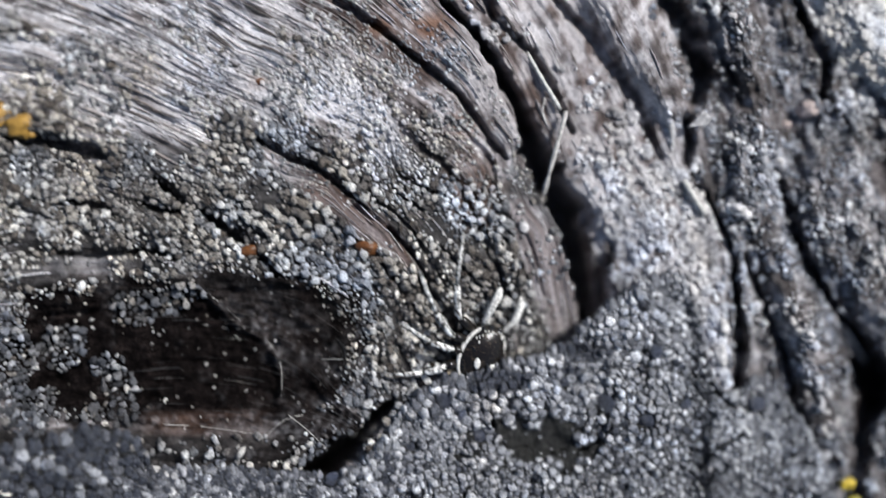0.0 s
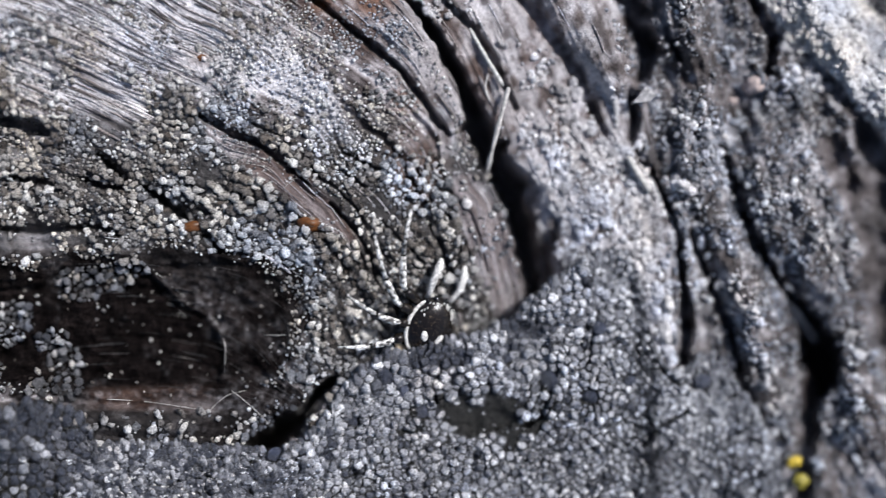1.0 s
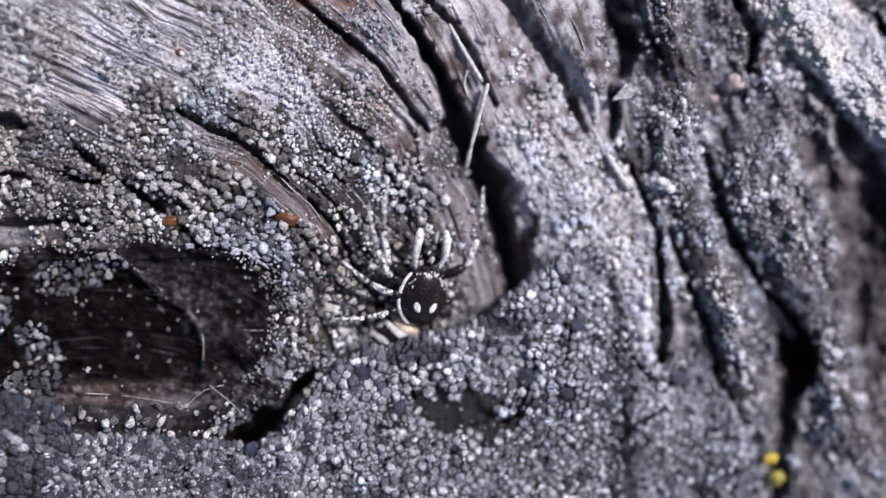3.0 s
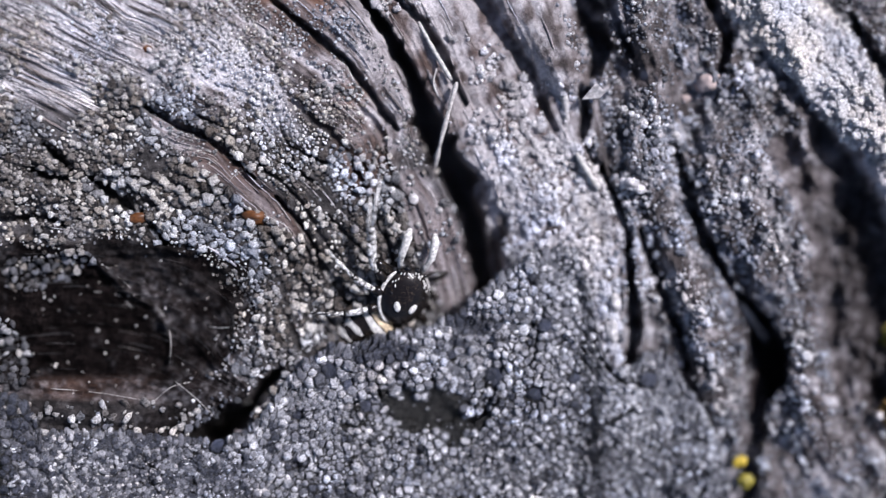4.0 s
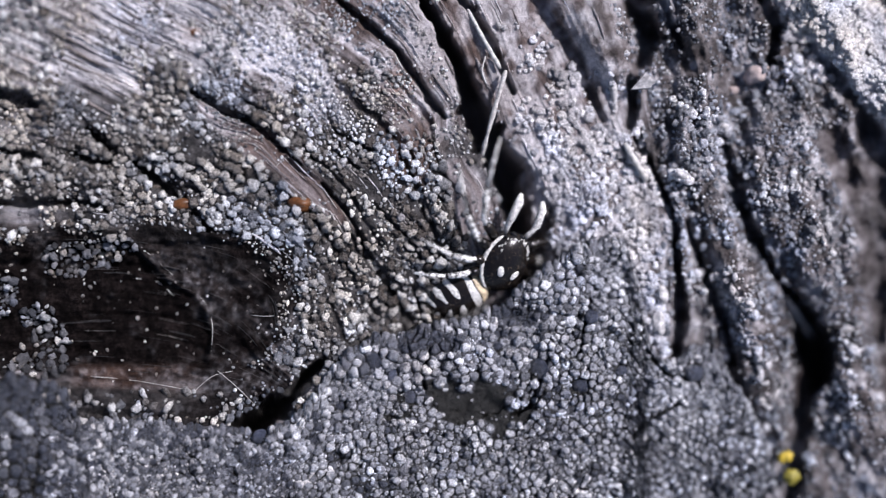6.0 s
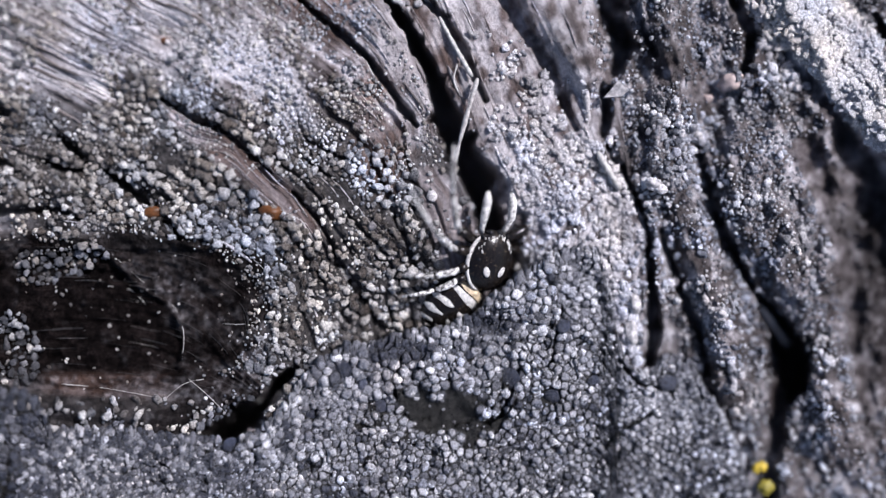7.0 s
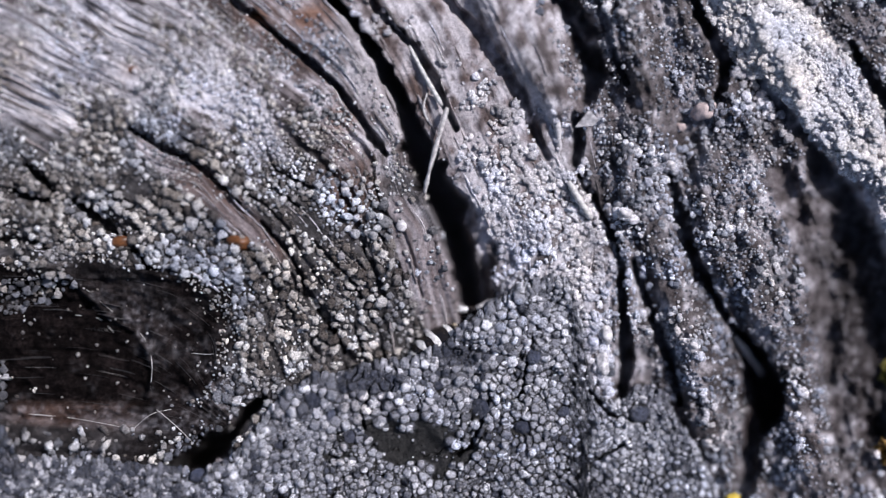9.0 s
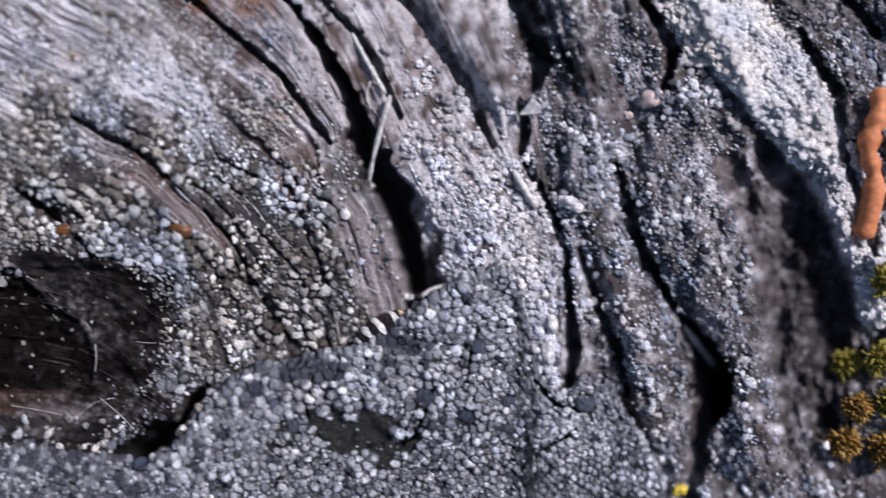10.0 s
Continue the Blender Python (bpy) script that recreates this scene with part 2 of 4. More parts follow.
def mix(nt, fac, a, b, how="MIX"):
    m = nt.nodes.new("ShaderNodeMix")
    m.data_type, m.blend_type = "RGBA", how
    for key, val in ((0, fac), (6, a), (7, b)):
        if hasattr(val, "links"):
            nt.links.new(val, m.inputs[key])
        else:
            m.inputs[key].default_value = val if key == 0 else (*val, 1)
    return m.outputs[2]


def bump(nt, bsdf, fac, dist, strength=0.6):
    b = nt.nodes.new("ShaderNodeBump")
    b.inputs["Strength"].default_value, b.inputs["Distance"].default_value = strength, dist
    nt.links.new(fac, b.inputs["Height"])
    nt.links.new(b.outputs[0], bsdf.inputs["Normal"])


def wood_material():
    m, nt, bsdf = nodes_of("weathered_wood")
    zones = nt.nodes.new("ShaderNodeAttribute")
    zones.attribute_name = "zones"
    sep = nt.nodes.new("ShaderNodeSeparateColor")
    nt.links.new(zones.outputs["Color"], sep.inputs[0])
    fine = noise_tex(nt, 9000, 5, 0.7)
    mid = noise_tex(nt, 1500, 6, 0.65)
    big_n = noise_tex(nt, 260, 4, 0.6)
    streaks = zones.outputs["Alpha"]
    wood = ramp(nt, streaks, [(0.15, (0.042, 0.03, 0.028)), (0.4, (0.16, 0.138, 0.137)), (0.6, (0.385, 0.355, 0.362)), (0.85, (0.78, 0.75, 0.765))])
    crust = ramp(nt, mid, [(0.34, (0.010, 0.009, 0.009)), (0.52, (0.040, 0.035, 0.033)), (0.76, (0.22, 0.21, 0.21))])
    col = mix(nt, sep.outputs[0], wood, crust)
    # dark knot wood, taken near black so the unlit hollow is painted in too
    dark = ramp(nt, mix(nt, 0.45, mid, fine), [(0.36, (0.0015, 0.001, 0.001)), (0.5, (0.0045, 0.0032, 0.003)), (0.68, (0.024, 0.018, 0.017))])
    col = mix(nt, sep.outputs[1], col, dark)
    rust = ramp(nt, mid, [(0.3, (0.10, 0.045, 0.025)), (0.7, (0.27, 0.15, 0.10))])
    stain = nt.nodes.new("ShaderNodeMath")
    stain.operation, stain.use_clamp = "MULTIPLY", True
    nt.links.new(sep.outputs[2], stain.inputs[0])
    nt.links.new(ramp(nt, big_n, [(0.35, (0.3, 0.3, 0.3)), (0.6, (1, 1, 1))]), stain.inputs[1])
    col = mix(nt, stain.outputs[0], col, rust)
    col = mix(nt, 0.75, col, ramp(nt, fine, [(0.25, (0.45, 0.45, 0.45)), (0.5, (0.95, 0.95, 0.95)), (0.75, (1.5, 1.5, 1.5))]), "MULTIPLY")
    nt.links.new(col, bsdf.inputs["Base Color"])
    nt.links.new(mix(nt, sep.outputs[1], ramp(nt, mid, [(0.3, (0.28,) * 3), (0.7, (0.62,) * 3)]), (0.75, 0.75, 0.75)), bsdf.inputs["Roughness"])
    nt.links.new(mix(nt, sep.outputs[1], (0.5, 0.5, 0.5), (0.05, 0.05, 0.05)), bsdf.inputs["Specular IOR Level"])
    bump(nt, bsdf, mix(nt, 0.5, fine, mid), 0.00022, 1.0)
    return m


def granule_material(name, stops, rough=0.42, dull=0.9):
    m, nt, bsdf = nodes_of(name)
    geo = nt.nodes.new("ShaderNodeNewGeometry")
    info = nt.nodes.new("ShaderNodeObjectInfo")
    add = nt.nodes.new("ShaderNodeMath")
    add.operation = "ADD"
    nt.links.new(geo.outputs["Random Per Island"], add.inputs[0])
    nt.links.new(info.outputs["Random"], add.inputs[1])
    frac = nt.nodes.new("ShaderNodeMath")
    frac.operation = "FRACT"
    nt.links.new(add.outputs[0], frac.inputs[0])
    base = ramp(nt, frac.outputs[0], stops)
    fine = noise_tex(nt, 11000, 4, 0.7)
    col = mix(nt, 0.8, base, ramp(nt, fine, [(0.34, (0.3, 0.3, 0.3)), (0.5, (1, 1, 1)), (0.66, (1.7, 1.7, 1.7))]), "MULTIPLY")
    patches = noise_tex(nt, 620, 3, 0.6)
    hue = noise_tex(nt, 330, 3, 0.6)
    col = mix(nt, 1.0, col, ramp(nt, hue, [(0.36, (1.05, 1.0, 0.93)), (0.5, (1.0, 1.0, 1.0)), (0.64, (0.94, 0.99, 1.09))]), "MULTIPLY")
    col = mix(nt, dull, col, ramp(nt, patches, [(0.36, (0.5, 0.5, 0.52)), (0.5, (0.95, 0.95, 0.95)), (0.64, (1.35, 1.35, 1.33))]), "MULTIPLY")
    nt.links.new(col, bsdf.inputs["Base Color"])
    bsdf.inputs["Specular IOR Level"].default_value = 0.75
    nt.links.new(ramp(nt, fine, [(0.35, (rough - 0.14,) * 3), (0.65, (rough + 0.16,) * 3)]), bsdf.inputs["Roughness"])
    bump(nt, bsdf, noise_tex(nt, 13000, 4, 0.7), 0.00014, 1.0)
    return m


WOOD = wood_material()
LICHEN = granule_material("grey_lichen", [(0.0, (0.07, 0.074, 0.088)), (0.2, (0.16, 0.168, 0.19)), (0.5, (0.31, 0.32, 0.35)), (0.8, (0.53, 0.54, 0.575)), (1.0, (0.82, 0.83, 0.86))])
LICHEN_LEDGE = granule_material("light_grey_lichen", [(0.0, (0.17, 0.174, 0.194)), (0.18, (0.34, 0.345, 0.37)), (0.5, (0.52, 0.525, 0.555)), (0.85, (0.68, 0.685, 0.71)), (1.0, (0.9, 0.9, 0.91))], 0.28, 0.9)


def crust_material():
    """Areoles of lichen on a black underlayer, which also paints shade into the gaps; red: areole, green: gap, blue:
    slate patch.
    """
    m, nt, bsdf = nodes_of("areolate_lichen")
    zones = nt.nodes.new("ShaderNodeAttribute")
    zones.attribute_name = "zones"
    sep = nt.nodes.new("ShaderNodeSeparateColor")
    nt.links.new(zones.outputs["Color"], sep.inputs[0])
    fine = noise_tex(nt, 11000, 4, 0.7)
    base = ramp(nt, sep.outputs[0], [(0.0, (0.09, 0.093, 0.105)), (0.3, (0.2, 0.204, 0.226)), (0.75, (0.34, 0.345, 0.37)), (1.0, (0.7, 0.7, 0.72))])
    patches = noise_tex(nt, 420, 3, 0.6)
    base = mix(nt, 0.9, base, ramp(nt, patches, [(0.36, (0.5, 0.5, 0.53)), (0.5, (0.95, 0.95, 0.95)), (0.64, (1.3, 1.3, 1.28))]), "MULTIPLY")
    base = mix(nt, sep.outputs[2], base, ramp(nt, fine, [(0.35, (0.014, 0.016, 0.024)), (0.65, (0.06, 0.066, 0.088))]))
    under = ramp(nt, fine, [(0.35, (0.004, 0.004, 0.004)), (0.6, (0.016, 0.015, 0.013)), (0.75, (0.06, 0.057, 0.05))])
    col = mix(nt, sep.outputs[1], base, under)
    col = mix(nt, 0.8, col, ramp(nt, fine, [(0.34, (0.45, 0.45, 0.45)), (0.5, (1, 1, 1)), (0.66, (1.5, 1.5, 1.5))]), "MULTIPLY")
    nt.links.new(col, bsdf.inputs["Base Color"])
    bsdf.inputs["Specular IOR Level"].default_value = 0.45
    nt.links.new(ramp(nt, fine, [(0.35, (0.24,) * 3), (0.65, (0.5,) * 3)]), bsdf.inputs["Roughness"])
    bump(nt, bsdf, noise_tex(nt, 8000, 5, 0.75), 0.00012, 1.0)
    return m


CRUST = crust_material()
LICHEN_WARM = granule_material("brownish_lichen", [(0.0, (0.06, 0.047, 0.038)), (0.25, (0.2, 0.178, 0.155)), (0.55, (0.42, 0.395, 0.36)), (0.8, (0.68, 0.65, 0.6)), (1.0, (0.88, 0.85, 0.79))], 0.32, 0.8)
LICHEN_FIELD = granule_material("grey_field_lichen", [(0.0, (0.09, 0.092, 0.1)), (0.25, (0.24, 0.244, 0.255)), (0.55, (0.44, 0.445, 0.455)), (0.8, (0.66, 0.665, 0.67)), (1.0, (0.88, 0.88, 0.87))], 0.32, 0.8)
# darker copy of the grey lichen: shade on the knot clumps as colour
LICHEN_SHADED = granule_material("shaded_grey_lichen", [(0.0, (0.03, 0.03, 0.033)), (0.4, (0.10, 0.102, 0.112)), (0.8, (0.22, 0.224, 0.24)), (1.0, (0.5, 0.5, 0.52))])
LICHEN_PALE = granule_material("pale_lichen", [(0.0, (0.42, 0.41, 0.42)), (0.5, (0.72, 0.70, 0.72)), (1.0, (0.88, 0.86, 0.86))])
LICHEN_WHITE = granule_material("white_lichen", [(0.0, (0.72, 0.69, 0.66)), (1.0, (0.95, 0.92, 0.885))], 0.42, 0.25)
LICHEN_DARK = granule_material("slate_lichen", [(0.0, (0.026, 0.031, 0.05)), (1.0, (0.08, 0.09, 0.13))])
FIBRES = granule_material("wood_fibres", [(0.0, (0.06, 0.046, 0.04)), (0.25, (0.22, 0.19, 0.18)), (0.5, (0.52, 0.48, 0.48)), (1.0, (0.88, 0.85, 0.86))], 0.36)
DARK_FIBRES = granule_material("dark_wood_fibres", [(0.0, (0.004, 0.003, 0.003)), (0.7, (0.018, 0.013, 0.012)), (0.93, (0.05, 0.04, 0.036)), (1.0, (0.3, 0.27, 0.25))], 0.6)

# ---- the wood face ----
def sheet(name, us, vs):
    u, v = np.meshgrid(us, vs)
    h = height(u, v)
    me = mesh_from(name, place(u, v, h).reshape(-1, 3), grid_faces(len(vs), len(us))[:, ::-1])
    return me, u, v, h


PLATE = [(1370, 20, 60), (1450, 110, 75), (1560, 230, 65), (1620, 350, 50), (1670, 470, 45), (1690, 560, 40)]
SMOOTH = [(772, 380, 24), (806, 450, 40), (836, 520, 46), (856, 575, 42)]
STRIP = [(325, 272, 16), (400, 322, 25), (480, 386, 27), (530, 430, 20), (570, 470, 9)]


def cover(u, v, g):
    """How much of the wood the grey crust hides."""
    c = 0.55 * step(40, 120, g) * (1 - step(330, 460, g)) + 0.25
    bare = bare_wood(u, v)
    c = np.maximum(c, 0.85 * step(-60, 0, g) * (1 - step(185, 240, g))) * (1 - 0.95 * bare)
    c = c + 0.1 * step(880, 1000, g)
    c = c * (1 - 0.75 * step(185, 240, g) * (1 - step(420, 480, g)) * (1 - step(230, 340, v)))
    d, w = nearest(PLATE, u, v)
    c = c * step(0.7, 1.2, d / w)
    d, w = nearest(SMOOTH, u, v)
    bald = step(0.6, 1.3, d / w)
    d, w = nearest(STRIP, u, v)
    c = c + 0.6 * step(280, 380, v) * step(0, 60, g) * (1 - step(520, 600, g))
    c = np.maximum(c, 0.9 * step(742, 762, v - 0.06 * u) * (1 - step(400, 450, u)))
    return np.clip(c + 0.5 * fbm(u / 60, v / 60, 3, 12), 0, 1) * step(0.6, 1.3, d / w) * bald


def zones_of(u, v):
    g = grain(u, v)
    s = 0.6 * u + 0.8 * v
    k, r = knot(u, v)
    tone = 0.5 + 0.6 * fbm(g / 14, s / 330, 4, 3.5) + 0.5 * fbm(g / 3.5, s / 80, 2, 8)
    blotch = 0.48 + 0.95 * fbm(u / 17, v / 21, 3, 44) + 0.45 * fbm(g / 20, s / 150, 3, 45)
    tone = tone + (blotch - tone) * 0.75 * step(480, 640, g)
    tone = tone + 0.55 * fbm(u / 26, v / 24, 3, 47) * step(170, 210, g) * (1 - step(460, 520, g))
    d, w = nearest(STRIP, u, v)
    strip = 1 - step(0.7, 1.4, d / w)
    tone = tone - 0.3 * strip
    d, w = nearest(SMOOTH, u, v)
    slick = 1 - step(0.6, 1.3, d / w)
    tone = tone + (0.5 + 0.35 * fbm(g / 9, s / 90, 3, 96) - tone) * slick
    d, w = nearest([(600, -20, 46), (650, 60, 42), (715, 150, 30), (765, 245, 16)], u, v)
    tone = tone + 0.28 * (1 - step(0.4, 1.3, d / w))
    d, w = nearest([(700, 150, 30), (800, 262, 12)], u, v)
    tone = tone + 0.25 * (1 - step(0.5, 1.4, d / w))
    d, w = nearest([(850, 215, 14), (890, 270, 32), (930, 370, 34), (980, 440, 40)], u, v)
    tone = tone + 0.42 * (1 - step(0.4, 1.4, d / w))
    d, w = nearest([(1370, 20, 60), (1450, 110, 75), (1560, 230, 65), (1620, 350, 50), (1670, 470, 45), (1690, 560, 40)], u, v)
    tone = tone + 0.55 * (1 - step(0.7, 1.2, d / w))
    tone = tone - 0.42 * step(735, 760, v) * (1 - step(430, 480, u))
    # pale fibrous wood, its sheen painted in as lighter tone
    tone = tone + 0.36 * step(90, 150, g) * (1 - step(330, 420, u))
    # whitish weathered streak, with its bright sheen painted into the tone
    d, w = nearest([(330, 90, 30), (420, 150, 45), (500, 220, 40), (570, 300, 25)], u, v)
    tone = tone + 0.6 * (1 - step(0.3, 1.4, d / w))
    tone = tone + 0.2 * step(600, 700, g) * (1 - step(800, 900, g))
    tone = tone - 0.12 * step(920, 1000, g)
    # hollow below the plate: dark brown wood plus its shade, painted as one
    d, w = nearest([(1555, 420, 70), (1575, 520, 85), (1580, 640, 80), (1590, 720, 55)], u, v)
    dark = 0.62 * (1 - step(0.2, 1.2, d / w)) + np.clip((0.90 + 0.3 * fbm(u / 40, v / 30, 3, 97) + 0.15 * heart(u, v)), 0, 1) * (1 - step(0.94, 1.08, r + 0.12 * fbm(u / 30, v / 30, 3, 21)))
    rust = 0.55 * (1 - step(0.1, 1.0, np.hypot((u - 690) / 75, (v - 330) / 110))) + 0.8 * (1 - step(0.3, 1.0, np.hypot((u - 665) / 40, (v - 225) / 35)))
    rust = rust + 0.7 * (1 - step(0.3, 1.0, np.hypot((u - 620) / 55, (v - 50) / 40))) + 0.5 * (1 - step(0.2, 1, np.hypot((u - 300) / 40, (v - 135) / 30)))
    rust = rust + 0.1 * step(700, 760, g) * (1 - step(900, 940, g)) * (1 - step(180, 240, v))
    rust = rust + 0.7 * (1 - step(0.3, 1.0, np.hypot((u - 520) / 30, (v - 45) / 22))) + 0.3 * step(350, 420, g) * (1 - step(760, 860, g)) * (1 - step(200, 300, v - 0.5 * (u - 700)))
    rust = rust + 0.35 * strip + 0.2 * slick
    red = step(716, 734, v) * (1 - step(746, 764, v - 0.06 * u)) * step(70, 120, u) * (1 - step(260, 330, u))
    rust = rust + 0.3 * red
    dark = dark * (1 - 0.12 * red)
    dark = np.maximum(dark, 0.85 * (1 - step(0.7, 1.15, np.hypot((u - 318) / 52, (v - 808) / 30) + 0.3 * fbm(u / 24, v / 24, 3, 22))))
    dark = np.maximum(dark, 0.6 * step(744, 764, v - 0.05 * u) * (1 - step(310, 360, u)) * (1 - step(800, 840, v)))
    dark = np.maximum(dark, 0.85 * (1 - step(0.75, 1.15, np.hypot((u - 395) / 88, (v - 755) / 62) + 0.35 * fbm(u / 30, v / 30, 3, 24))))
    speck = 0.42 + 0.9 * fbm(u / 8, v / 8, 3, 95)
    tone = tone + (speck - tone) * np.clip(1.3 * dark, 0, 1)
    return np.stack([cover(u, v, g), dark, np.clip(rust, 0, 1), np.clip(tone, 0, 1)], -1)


us, vs = np.arange(-340, 1960.1, 2.6), np.arange(-210, 1130.1, 2.6)
me, u, v, h = sheet("wood_face", us, vs)
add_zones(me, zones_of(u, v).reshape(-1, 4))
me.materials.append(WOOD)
face = tagged(new("wood_face", me), "weathered grey cracked wood face with curving grain and a dark knot", "wood", kind="structure")

# the coarse rest of the log round it
def far_ring():
    """The round log whose face it is, 0.9 m long and about 0.3 m thick."""
    inner = np.array([-23.0, -21, -19, -10, 0, 10, 19, 22.5, 25.5])
    out = np.array([4, 10, 20, 34, 50, 70, 92, 115, 140, 165.0])
    xs = np.r_[(-23 - out)[::-1], inner, 25.5 + out]
    ins = np.array([-14.8, -13, -11, -5, 0, 5, 9.5, 11.5, 13.2])
    far = np.array([4, 10, 20, 34, 50, 75, 105, 140, 180, 225, 280, 340, 400.0])
    ys = np.r_[(-14.8 - far)[::-1], ins, 13.2 + far]
    x, y = np.meshgrid(xs, ys[::-1])
    off = np.maximum(np.maximum(-23 - x, x - 25.5), np.maximum(-14.8 - y, y - 13.2))
    u, v = 784 + x / 0.0221, 441 - y / 0.0221
    z = -REACH * (tilt(np.clip(u, -340, 1960), np.clip(v, -210, 1130)) - 1) - 0.15
    z = np.where(off < -1.5, -12.0, z)
    z = z - np.clip(np.abs(x) - 24, 0, None) ** 2 / 190 - np.clip(np.abs(y) - 380, 0, None) ** 2 / 60
    z = z + step(2, 30, off) * (2.2 * fbm(x / 9, y / 70, 3, 2) + 1.2 * fbm(x / 25, y / 40, 2, 7))
    me = mesh_from("log", np.stack([x, y, z], -1).reshape(-1, 3) * 0.001, grid_faces(len(ys), len(xs))[:, ::-1])
    add_zones(me, zones_of(u, v).reshape(-1, 4))
    me.materials.append(WOOD)
    return tagged(new("log", me), "weathered grey log under the lichen crust", "log", kind="structure")


far_ring()


# ---- lichen ledges that overhang the groove ----
FISSURES = [
    [(1012, 585, 4), (1000, 640, 6), (990, 700, 7), (978, 712, 4)],
    [(930, 705, 4), (918, 750, 6), (898, 798, 5), (870, 812, 3)],
    [(1175, 785, 4), (1125, 815, 6), (1080, 852, 4)],
    [(722, 695, 3), (706, 745, 5), (712, 768, 3)],
    [(1105, 700, 4), (1140, 740, 6), (1200, 755, 4)],
]


def rifts(u, v):
    """1 along the winding gaps that part the crust into clumps."""
    return 1 - step(0.012, 0.045, np.abs(fbm(u / 44 + 0.5 * fbm(u / 30, v / 30, 2, 37), v / 44, 3, 36)))


def ledge_level(u, v):
    h = 0.42 - 0.25 * step(980, 1150, u) + 0.30 * fbm(u / 170, v / 170, 3, 31) + 0.28 * fbm(u / 52, v / 46, 3, 33)
    h = h + 0.16 * fbm(u / 20, v / 20, 2, 34) - 0.22 * rifts(u, v)
    h = h + 0.22 * (1 - step(0.2, 1.2, np.hypot((u - 610) / 120, (v - 735) / 60)))
    h = h - 0.3 * (1 - step(0.4, 1.1, np.hypot((u - 770) / 90, (v - 795) / 48)))
    for line in FISSURES:
        d, w = nearest(line, u, v)
        h = h - 0.55 * (1 - step(0.2, 1.2, d / w))
    return h - 0.5 * step(1250, 1340, u)


def areoles(u, v, pu, pv, pr):
    """Nearest areole of each point: its index, how far inside it the point lies, and its reach."""
    cell = 15.0
    lo_u, lo_v = u.min() - 3 * cell, v.min() - 3 * cell
    wide, tall = int((u.max() - lo_u) / cell) + 5, int((v.max() - lo_v) / cell) + 5
    slots = np.full((wide, tall, 10), -1)
    fill = np.zeros((wide, tall), int)
    for i, (a, b) in enumerate(zip(((pu - lo_u) / cell).astype(int), ((pv - lo_v) / cell).astype(int))):
        if 0 <= a < wide and 0 <= b < tall and fill[a, b] < 10:
            slots[a, b, fill[a, b]] = i
            fill[a, b] += 1
    cu, cv = ((u - lo_u) / cell).astype(int), ((v - lo_v) / cell).astype(int)
    first, second, who = np.full(u.shape, 9.0), np.full(u.shape, 9.0), np.zeros(u.shape, int)
    for da in (-1, 0, 1):
        for db in (-1, 0, 1):
            for k in range(10):
                i = slots[cu + da, cv + db, k]
                d = np.where(i >= 0, np.hypot(u - pu[i], v - pv[i]) / pr[i], 9.0)
                second = np.minimum(second, np.maximum(d, first))
                who = np.where(d < first, i, who)
                first = np.minimum(first, d)
    inside = np.minimum(second - first, 1.3 * np.clip(1.4 - first, 0, 1))
    return who, inside


def build_ledge(name, pu, pv, u0, u1, drop, label, cu, cv, cr, dull):
    us = np.arange(u0, u1 + 0.1, 1.9)
    rim = np.interp(us, pu, pv) + 9 * fbm(us / 60, us * 0 + 3.3, 3) + 7 * fbm(us / 13, us * 0 + 8.1, 2)
    lower = [(95, -1.75), (70, -1.6), (45, -1.4), (24, -1.15), (10, -0.9), (2, -0.62), (-1, -0.42), (1, -0.24), (5, -0.11), (11, -0.03)]
    w = np.r_[[a for a, _ in lower], np.arange(15, 430, 1.9)]
    dz = np.r_[[b for _, b in lower], np.zeros(len(w) - len(lower))]
    u, ww = np.meshgrid(us, w)
    v = rim[None, :] + ww
    who, inside = areoles(u + 1.6 * fbm(u / 8, v / 8, 2, 91), v + 1.6 * fbm(u / 8, v / 8, 2, 92), cu, cv, cr)
    dome = 1 - (1 - np.clip(inside / 0.8, 0, 1)) ** 2
    own = rng.random(len(cr))
    h = ledge_level(u, v) + dz[:, None] * drop + dome * cr[who] * 0.022 * (0.6 + 0.7 * own[who]) + 0.02 * fbm(u / 5, v / 5, 2, 93)
    v = v - dome * cr[who] * 0.9 * (1 - step(2, 22, ww))
    loose = step(80, 190, ww + 60 * fbm(u / 60, v / 60, 2, 94))
    me = mesh_from(name, place(u, v, h).reshape(-1, 3), grid_faces(len(w), len(us))[:, ::-1])
    # gap mask: black underlayer plus the painted shade between areoles
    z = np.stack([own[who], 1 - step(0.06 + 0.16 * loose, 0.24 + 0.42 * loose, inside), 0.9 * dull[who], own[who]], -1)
    add_zones(me, z.reshape(-1, 4))
    me.materials.append(CRUST)
    return tagged(new(name, me), label, "lichen ledge", kind="structure")


RU, RV = np.array(RIM[:-1] + [(122, 930)], float).T


# ---- lichen granules ----
def ball(level):
    bm = bmesh.new()
    bmesh.ops.create_icosphere(bm, subdivisions=level, radius=1.0)
    bm.verts.ensure_lookup_table()
    v = np.array([x.co for x in bm.verts])
    f = np.array([[x.index for x in p.verts] for p in bm.faces])
    bm.free()
    return v, f


BALL_V, BALL_F = ball(2)
SEED_V, SEED_F = ball(1)


